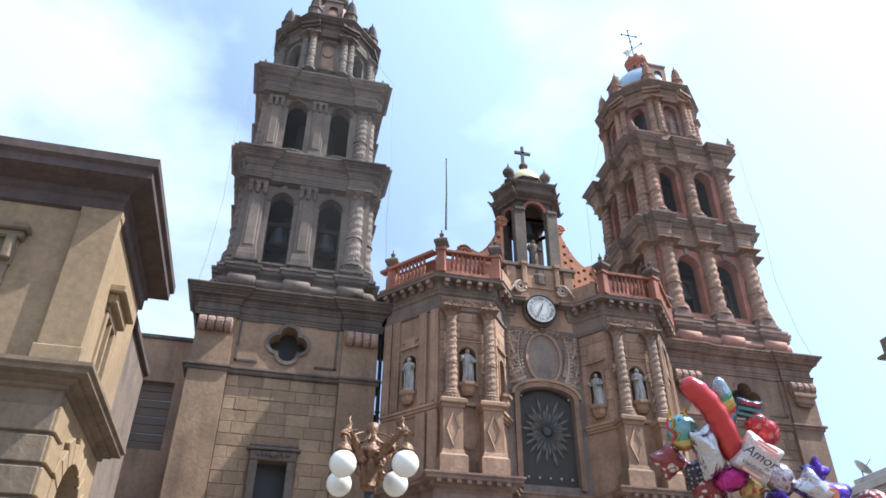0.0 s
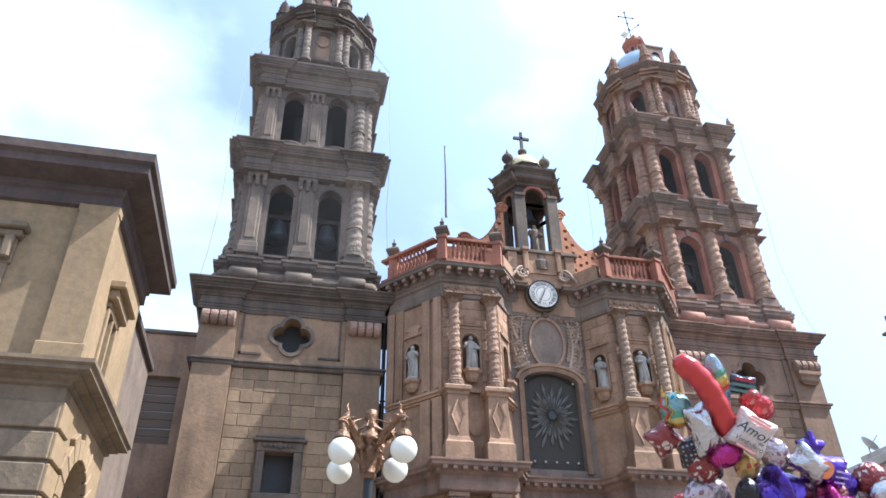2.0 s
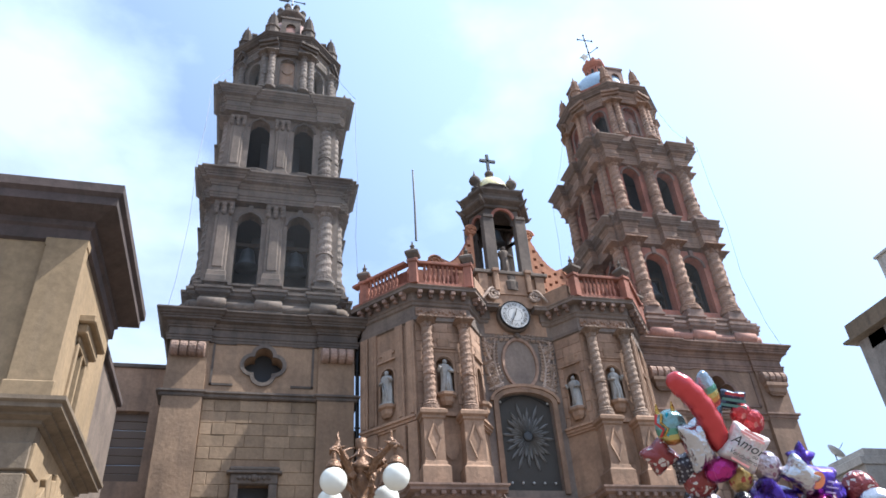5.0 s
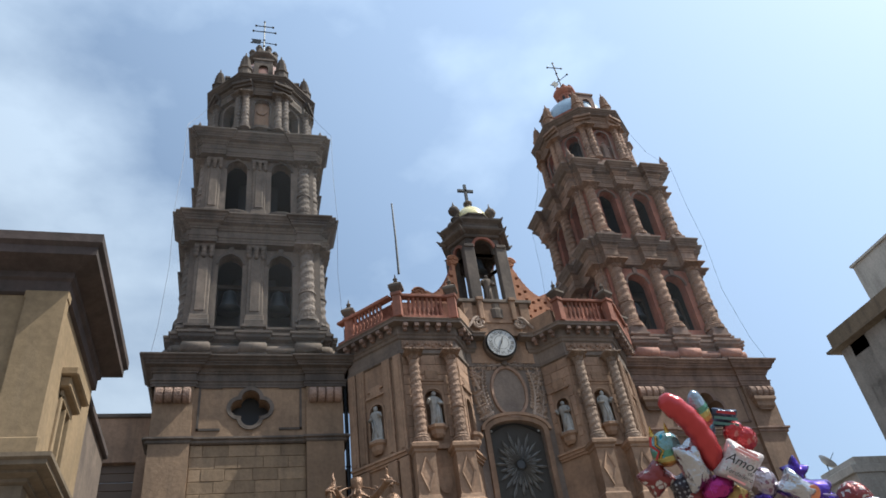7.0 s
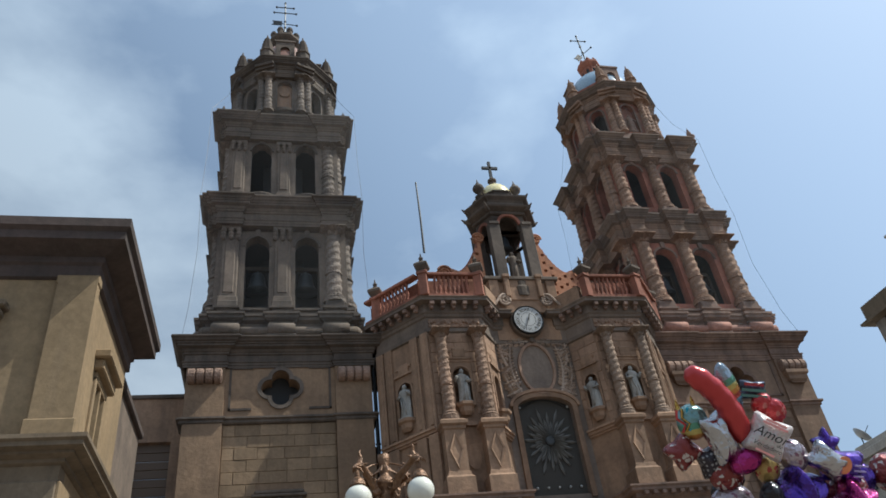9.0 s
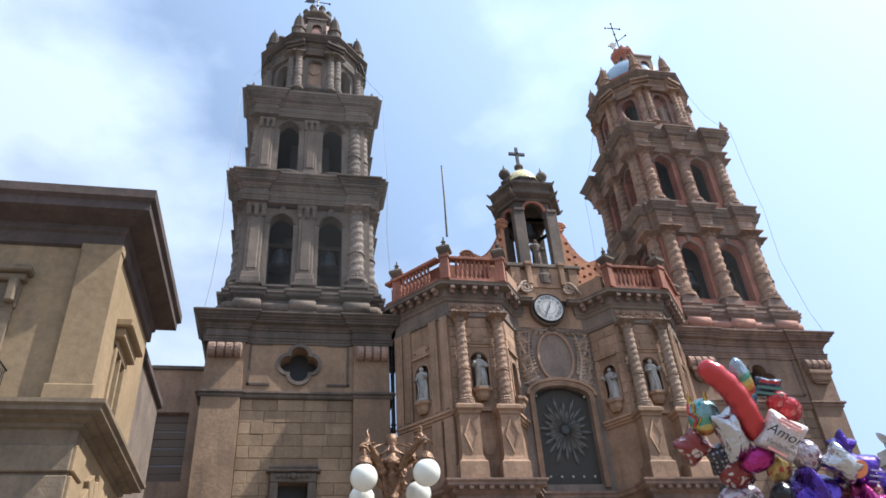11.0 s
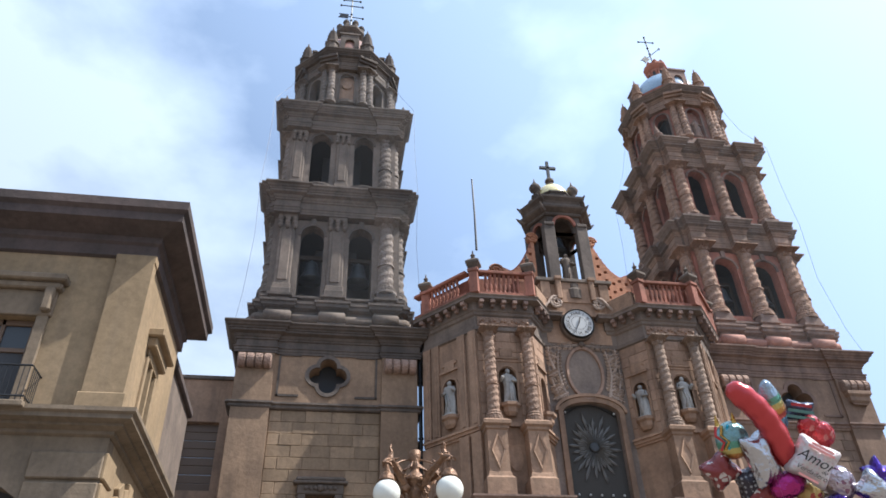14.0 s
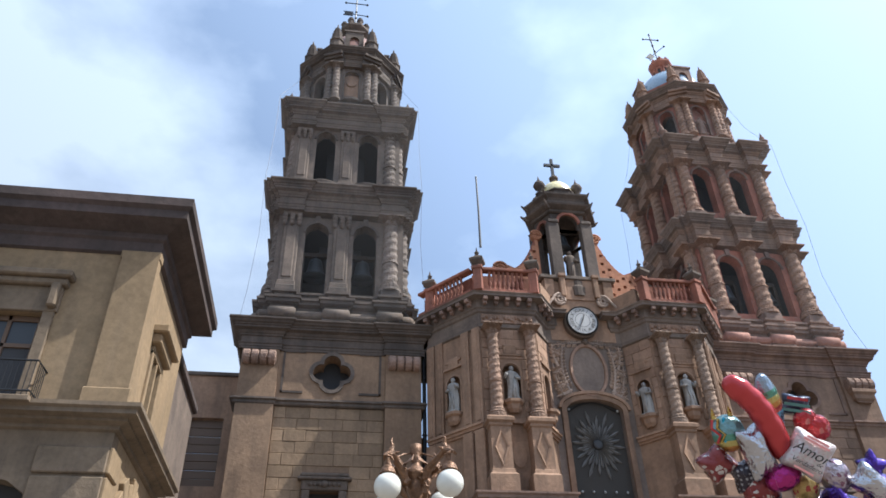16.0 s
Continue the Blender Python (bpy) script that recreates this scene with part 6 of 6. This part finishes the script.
lathe(bm, [(0.075, 4.02), (0.085, 4.08), (0.06, 4.12), (0.07, 4.2), (0.11, 4.3), (0.12, 4.38), (0.09, 4.42), (0.145, 4.46), (0.15, 4.5), (0.10, 4.56), (0.06, 4.6), (0.05, 4.64), (0.075, 4.68), (0.055, 4.72), (0.07, 4.76), (0.075, 4.86), (0.05, 4.87)], 14)
part("urn_head", bm, GILT, lamp, smooth=True)
for gx, gy in ((-0.365, -0.30), (0.335, -0.48), (-0.31, 0.52), (0.37, 0.34)):
    d = Vector((gx, gy, 0)).normalized()
    n = Vector((-d.y, d.x, 0))
    L = math.hypot(gx, gy)
    up = Vector((0, 0, 1))
    bm = bmesh.new()
    spine = [d * 0.10 + up * 4.36, d * 0.17 + up * 4.40, d * 0.24 + up * 4.52, d * (L * 0.7) + up * 4.60, d * (L * 0.88) + up * 4.66, d * (L * 1.0) + up * 4.63, d * (L * 1.13) + up * 4.60]
    tube(bm, spine, 0.04, 9, [0.02, 0.045, 0.055, 0.04, 0.05, 0.035, 0.018])
    arm = part("scroll_arm", bm, GILT, lamp, "gilded winged scroll arm")
    bm = bmesh.new()
    tube(bm, [d * (L * 0.9) + up * 4.68, d * (L * 0.86) + up * 4.74, d * (L * 0.9) + up * 4.80, d * (L * 0.84) + up * 4.86], 0.014, 6, [0.035, 0.03, 0.016, 0.003])
    part("crest", bm, GILT, arm)
    bm = bmesh.new()
    for k in range(14):
        t = k / 13
        i0 = min(5, int(t * 6))
        p = Vector(spine[i0]).lerp(Vector(spine[i0 + 1]), t * 6 - i0)
        o = n * math.cos(2.4 * k) * 0.045 + up * math.sin(2.4 * k) * 0.05
        tube(bm, [p, p + o * 1.1 - d * 0.015, p + o * 1.9 - d * 0.045], 0.02, 5, [0.022, 0.018, 0.004])
    tagged(part("acanthus_leaves", bm, GILT, arm), kind="stuff")
    bm = bmesh.new()
    tail = [d * (0.16 + 0.05 * math.sin(2.4 * k / 3)) + n * 0.03 * math.cos(k * 1.3) + up * (4.40 - 0.055 * k) for k in range(7)]
    tube(bm, tail, 0.03, 7, [0.05, 0.045, 0.035, 0.04, 0.025, 0.03, 0.012])
    part("leafy_tail", bm, GILT, arm)
    for s in (-1, 1):
        bm = bmesh.new()
        root = d * 0.26 + up * 4.54 + n * s * 0.03
        ribs = []
        for k in range(5):
            t = k / 4
            ribs.append((root - d * 0.05 * t, root + n * s * (0.15 - 0.07 * t) + up * (0.03 + 0.11 * t) - d * (0.02 + 0.1 * t)))
        rows = [[bm.verts.new(a.lerp(b, q) + up * 0.015 * (k % 2)) for q in (0, 0.5, 1)] for k, (a, b) in enumerate(ribs)]
        for r0, r1 in zip(rows, rows[1:]):
            for i in range(2):
                bm.faces.new((r0[i], r0[i + 1], r1[i + 1], r1[i]))
        ext = bmesh.ops.extrude_face_region(bm, geom=list(bm.faces))
        bmesh.ops.translate(bm, verts=[v for v in ext["geom"] if isinstance(v, bmesh.types.BMVert)], vec=d * 0.012)
        part("wing", bm, GILT, arm)
    bm = bmesh.new()
    lathe(bm, [(0.025, 4.58), (0.03, 4.5), (0.07, 4.47), (0.09, 4.43), (0.10, 4.40), (0.06, 4.38)][::-1], 12)
    part("cap", bm, GILT, arm, m=pose(gx, gy, 0))
    bm = bmesh.new()
    ball(bm, gx, gy, 4.25, 0.158, 1, 28)
    part("globe", bm, GLOBE, lamp, "white opal glass globe", smooth=True)
for s in (-1, 1):
    bm = bmesh.new()
    tube(bm, [(s * 0.06, 0, 4.76), (s * 0.16, -0.05, 4.72), (s * 0.25, -0.12, 4.66)], 0.012, 6)
    part("stay_wire", bm, GILT, lamp)

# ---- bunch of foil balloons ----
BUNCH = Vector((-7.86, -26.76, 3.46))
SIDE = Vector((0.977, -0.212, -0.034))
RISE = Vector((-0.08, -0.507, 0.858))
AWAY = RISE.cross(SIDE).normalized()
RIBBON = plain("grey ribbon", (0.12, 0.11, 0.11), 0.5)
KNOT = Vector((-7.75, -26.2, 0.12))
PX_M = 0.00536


def shape_radius(kind, a):
    if kind == "star":
        k = (a * 5 / (2 * math.pi)) % 1.0
        return 0.58 + 0.42 * abs(2 * k - 1) ** 1.3
    if kind == "square":
        c = max(abs(math.cos(a)), abs(math.sin(a)))
        return 0.74 / c * (1 - 0.13 * (1 - abs(math.sin(2 * a))))
    if kind == "star4":
        return 0.55 + 0.45 * abs(math.cos(2 * a)) ** 1.6
    return 1.0


def balloon(px, py, w, h, kind, mat, label, turn=0.0, deep=0.0, fat=0.36, seed=0, bend=0.0):
    """A foil balloon: two sheets sealed at the rim and puffed up, creased towards the seam."""
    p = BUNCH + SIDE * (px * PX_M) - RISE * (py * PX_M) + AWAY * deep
    rot = Matrix((SIDE, RISE, -AWAY)).transposed().to_4x4()
    rnd = random.Random(seed)
    tip = Euler((rnd.uniform(-0.25, 0.25), rnd.uniform(-0.35, 0.35), 0)).to_matrix().to_4x4()
    m = Matrix.Translation(p) @ rot @ Matrix.Rotation(radians(turn), 4, "Z") @ tip
    bm = bmesh.new()
    n, rings = 60, 9
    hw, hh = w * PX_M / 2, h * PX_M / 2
    thick = min(hw, hh) * 2 * fat
    for side in (1, -1):
        rows = []
        for k in range(rings + 1):
            q = k / rings
            row = []
            for i in range(n):
                a = 2 * math.pi * i / n
                r = shape_radius(kind, a) * q
                crease = 1 + 0.07 * q ** 3 * math.sin(11 * a + seed) + 0.04 * q ** 2 * math.sin(23 * a + 2 * seed)
                z = side * thick * max(0.0, 1 - q ** 2.4) ** 0.62 * crease
                x, y = hw * r * math.cos(a), hh * r * math.sin(a)
                row.append((x + bend * y * y / max(hh, 0.01), y, z))
            rows.append(row)
        made = [[bm.verts.new(v) for v in row] for row in rows[1:]]
        c = bm.verts.new((0, 0, rows[0][0][2]))
        for i in range(n):
            bm.faces.new((c, made[0][i], made[0][(i + 1) % n]))
        for a, b in zip(made, made[1:]):
            for i in range(n):
                bm.faces.new((a[i], b[i], b[(i + 1) % n], a[(i + 1) % n]))
    bmesh.ops.remove_doubles(bm, verts=bm.verts, dist=0.0006)
    ob = part("foil_balloon", bm, mat, None, m=m, smooth=True)
    tagged(ob, label, "balloon", "bunch of foil balloons")
    bm = bmesh.new()
    inv = m.inverted()
    knot = KNOT + Vector((rnd.uniform(-0.03, 0.03), rnd.uniform(-0.03, 0.03), rnd.uniform(0, 0.05)))
    a = inv @ (p - Vector((0, 0, min(hh, hw) * 0.5)))
    b = inv @ knot
    tube(bm, [a, a.lerp(b, 0.3) + Vector((0.03, 0.02, 0)), a.lerp(b, 0.7), b], 0.0005, 4)
    part("string", bm, RIBBON, ob, "thin pale string")
    return ob


F_RED = foil("red foil", (0.4, 0.04, 0.042), 0.18, 0.45, crumple=0.15)
F_PURPLE = foil("violet foil", (0.065, 0.03, 0.24), 0.14, 0.8)
F_MAGENTA = foil("magenta foil", (0.32, 0.025, 0.15), 0.14, 0.8)
F_SILVER = foil("silver foil", (0.42, 0.42, 0.44), 0.22, 1.0)
F_NAVY = foil("dark navy foil", (0.02, 0.025, 0.05), 0.2, 0.3)
F_BLACK = foil("black foil", (0.02, 0.02, 0.025), 0.15, 0.4)
F_WHITE = foil("white printed foil", (0.5, 0.46, 0.45), 0.3, 0.1, (0.5, 0.38, 0.38), "dots")
F_PINKISH = foil("white and pink foil", (0.38, 0.33, 0.36), 0.18, 0.7, (0.2, 0.1, 0.14), "blot")
F_DOTS = foil("red foil with white dots", (0.55, 0.03, 0.03), 0.2, 0.2, (0.8, 0.78, 0.75), "dots")
F_SKULL = foil("dark red printed foil", (0.17, 0.03, 0.03), 0.2, 0.4, (0.42, 0.38, 0.36), "blot")
F_NIGHT = foil("black foil with white specks", (0.025, 0.02, 0.03), 0.2, 0.3, (0.22, 0.22, 0.24), "dots")
F_CYAN = foil("cyan foil", (0.03, 0.35, 0.55), 0.14, 0.8)
F_RAINBOW = foil("iridescent rainbow foil", (0.24, 0.3, 0.36), 0.15, 0.6, pattern="high rainbow")
F_TEAL = foil("teal rainbow foil", (0.15, 0.27, 0.28), 0.2, 0.5, pattern="rainbow")
F_FACE = foil("gold foil with red print", (0.4, 0.28, 0.1), 0.2, 0.5, (0.3, 0.05, 0.04), "blot")
F_GOLD = foil("gold foil", (0.42, 0.27, 0.07), 0.15, 0.9)
F_PINK = foil("pink printed foil", (0.34, 0.03, 0.035), 0.16, 0.5, (0.42, 0.14, 0.13), "blot")

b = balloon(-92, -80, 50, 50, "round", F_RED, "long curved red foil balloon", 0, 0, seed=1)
bm = bmesh.new()
pts, rad = [], []
for i in range(33):
    t = i / 32
    x = -0.23 + 0.44 * t + 0.05 * math.sin(math.pi * t)
    y = 0.36 - 0.68 * t + 0.06 * math.sin(math.pi * t)
    pts.append((x, y, 0.04 * math.sin(3 * t)))
    rad.append(0.098 * (max(0.0, 1 - (2 * t - 1) ** 6)) ** 0.5 * (1 + 0.04 * math.sin(40 * t)) + 0.004)
tube(bm, pts, 0.12, 20, rad)
bm2 = to_mesh("foil_balloon", bm, smooth=True)
bm2.materials.append(F_RED)
b.data = bm2
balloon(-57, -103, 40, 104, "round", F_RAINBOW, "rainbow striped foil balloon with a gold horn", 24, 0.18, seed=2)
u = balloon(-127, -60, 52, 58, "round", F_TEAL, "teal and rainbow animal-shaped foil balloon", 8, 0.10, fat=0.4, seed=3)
for dx in (-0.1, 0.04):
    bm = bmesh.new()
    lathe(bm, [(0.022, 0), (0.016, 0.045), (0.003, 0.09)], 10)
    part("horn", bm, F_GOLD, u, "gold horn", pose(dx, 0.13, 0.02, -90, 0, 0))
PRINT_TEAL = plain("faded teal print", (0.06, 0.16, 0.14), 0.4)
bm = bmesh.new()
ball(bm, 0.1, -0.01, 0.1, 0.018, 1, 10)
part("eye", bm, F_BLACK, u, "black printed eye")
for k, mt in enumerate((F_RED, F_GOLD, F_CYAN)):
    bm = bmesh.new()
    tube(bm, [(-0.13 + 0.05 * k, 0.13, 0.06), (-0.15 + 0.045 * k, 0.06, 0.075), (-0.1 + 0.04 * k, 0.0, 0.1), (-0.13 + 0.03 * k, -0.06, 0.08)], 0.012, 8)
    part("mane_lock", bm, mt, u)
d4 = balloon(-8, -96, 56, 46, "square", F_NAVY, "dark navy square foil balloon with printed words", -8, 0.30, seed=4)
for k, (y, w) in enumerate(((0.05, 0.16), (0.0, 0.2), (-0.05, 0.22))):
    bm = bmesh.new()
    box(bm, -w / 2, w / 2, y - 0.012, y + 0.012, 0.105, 0.112)
    part("print_bar", bm, PRINT_TEAL if k else F_PINK, d4)
balloon(0, -74, 40, 40, "round", F_PINK, "round red and pink foil balloon", 0, 0.22, seed=5)
balloon(17, -62, 42, 44, "round", F_PINK, "round red and pink foil balloon", 20, 0.2, seed=6)
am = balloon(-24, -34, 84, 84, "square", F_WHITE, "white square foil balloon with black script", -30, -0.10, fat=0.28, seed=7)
INK = plain("black print", (0.02, 0.02, 0.02), 0.4)
PRINT = plain("pink print", (0.70, 0.30, 0.28), 0.4)
writing("Amor", 0.115, INK, am, pose(-0.01, 0.005, 0.152), shear=0.3, label="black script letters")
writing("de", 0.045, INK, am, pose(0.08, -0.052, 0.15), shear=0.3, label="black script letters")
writing("Verdadero", 0.055, INK, am, pose(0.0, -0.095, 0.143), shear=0.3, label="black script letters")
for y, w in ((0.09, 0.2), (0.115, 0.17), (-0.145, 0.15)):
    bm = bmesh.new()
    box(bm, -w / 2, w / 2, y - 0.009, y + 0.009, 0.125, 0.146)
    part("print_bar", bm, PRINT, am)
balloon(-94, -35, 60, 108, "square", F_SILVER, "crumpled silver foil balloon", 18, -0.02, seed=8)
balloon(-146, -14, 66, 66, "square", F_SKULL, "dark red foil balloon with pale print", 40, 0.12, seed=9)
balloon(-103, 4, 60, 66, "square", F_NIGHT, "black foil balloon with white specks", 20, 0.10, seed=10)
balloon(-84, 24, 58, 58, "round", F_SKULL, "dark red foil balloon with pale print", 0, 0.06, seed=11)
balloon(-58, 2, 58, 40, "round", F_MAGENTA, "crumpled magenta oval foil balloon", 25, -0.05, fat=0.5, seed=12)
balloon(-20, 22, 42, 46, "round", F_FACE, "gold and red printed foil balloon", 0, 0.02, seed=13)
balloon(27, 6, 48, 54, "round", F_PINKISH, "white and pink round foil balloon", 0, 0.05, seed=14)
balloon(20, 58, 92, 92, "star", F_PURPLE, "violet foil star balloon", 95, -0.06, fat=0.42, seed=15)
balloon(74, 15, 86, 60, "square", F_SILVER, "silver foil crescent-cornered balloon", -38, -0.02, seed=16)
PALE_PRINT = plain("pale violet print", (0.32, 0.27, 0.45), 0.4)
pu = balloon(104, 28, 92, 70, "square", F_PURPLE, "violet square foil balloon with an orange disc", -12, 0.06, seed=17)
bm = bmesh.new()
lathe(bm, [(0.075, 0), (0.075, 0.004), (0.06, 0.008), (0.002, 0.008)], 20)
part("printed_disc", bm, plain("orange print", (0.6, 0.2, 0.08), 0.4), pu, "orange printed disc", pose(-0.1, 0.03, 0.142))
for k in range(3):
    bm = bmesh.new()
    box(bm, 0.0, 0.14 - 0.02 * k, 0.03 - 0.045 * k, 0.042 - 0.045 * k, 0.142, 0.15)
    part("print_bar", bm, PALE_PRINT, pu)
balloon(90, -4, 58, 50, "star", F_PURPLE, "violet foil star balloon", 90, 0.14, seed=18)
balloon(104, 84, 92, 86, "star", F_MAGENTA, "magenta foil star balloon", 100, -0.08, fat=0.42, seed=19)
balloon(205, 70, 66, 62, "round", F_SILVER, "plain round silver foil balloon", 0, 0.05, seed=20)
balloon(212, 92, 60, 60, "round", F_NIGHT, "black foil balloon with white specks", 30, 0.0, seed=21)
balloon(-28, 64, 40, 66, "round", F_BLACK, "black oval foil balloon", 5, -0.12, fat=0.5, seed=22)
balloon(146, 126, 46, 62, "round", F_BLACK, "black oval foil balloon", -15, -0.12, fat=0.5, seed=23)
balloon(-66, 118, 98, 82, "star", F_PURPLE, "violet foil star balloon", 70, -0.05, fat=0.45, seed=24)
balloon(-78, 76, 86, 66, "round", F_PINKISH, "white and pink round foil balloon", 0, 0.08, seed=25)
balloon(72, 120, 72, 64, "round", F_DOTS, "red foil balloon with white dots", 0, -0.05, seed=26)
balloon(30, 140, 96, 90, "star", F_NAVY, "dark navy foil star balloon", 30, 0.08, seed=27)
balloon(112, 70, 70, 70, "round", F_SKULL, "dark red foil balloon with pale print", 0, 0.12, seed=28)
balloon(226, 150, 82, 78, "star", F_CYAN, "cyan foil star balloon", 60, -0.05, seed=29)
balloon(-110, 96, 50, 50, "round", F_PINK, "round red and pink foil balloon", 0, 0.12, seed=30)
balloon(-20, 160, 80, 70, "round", F_CYAN, "cyan round foil balloon", 0, 0.1, seed=31)
balloon(60, 180, 90, 70, "round", F_PINKISH, "white and pink round foil balloon", 0, 0.05, seed=32)
balloon(160, 190, 90, 80, "star", F_PURPLE, "violet foil star balloon", 10, 0.08, seed=33)
for k in range(16):
    mats = (F_NAVY, F_SKULL, F_BLACK, F_NIGHT, F_PURPLE, F_PINKISH)
    words = ("dark navy crumpled foil balloon", "dark red foil balloon with pale print", "black crumpled foil balloon", "black foil balloon with white specks", "violet crumpled foil balloon", "white and pink round foil balloon")
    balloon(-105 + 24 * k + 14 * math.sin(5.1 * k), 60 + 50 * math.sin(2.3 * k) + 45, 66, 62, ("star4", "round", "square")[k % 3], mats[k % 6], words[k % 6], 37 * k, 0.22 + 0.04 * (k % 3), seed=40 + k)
bm = bmesh.new()
lathe(bm, [(0.09, 0), (0.1, 0.03), (0.1, 0.1), (0.06, 0.14), (0.02, 0.15)], 14)
tagged(part("balloon_weight", bm, IRON, None, m=pose(KNOT.x, KNOT.y, 0)), "small dark weight holding the balloon strings on the paving", "weight")
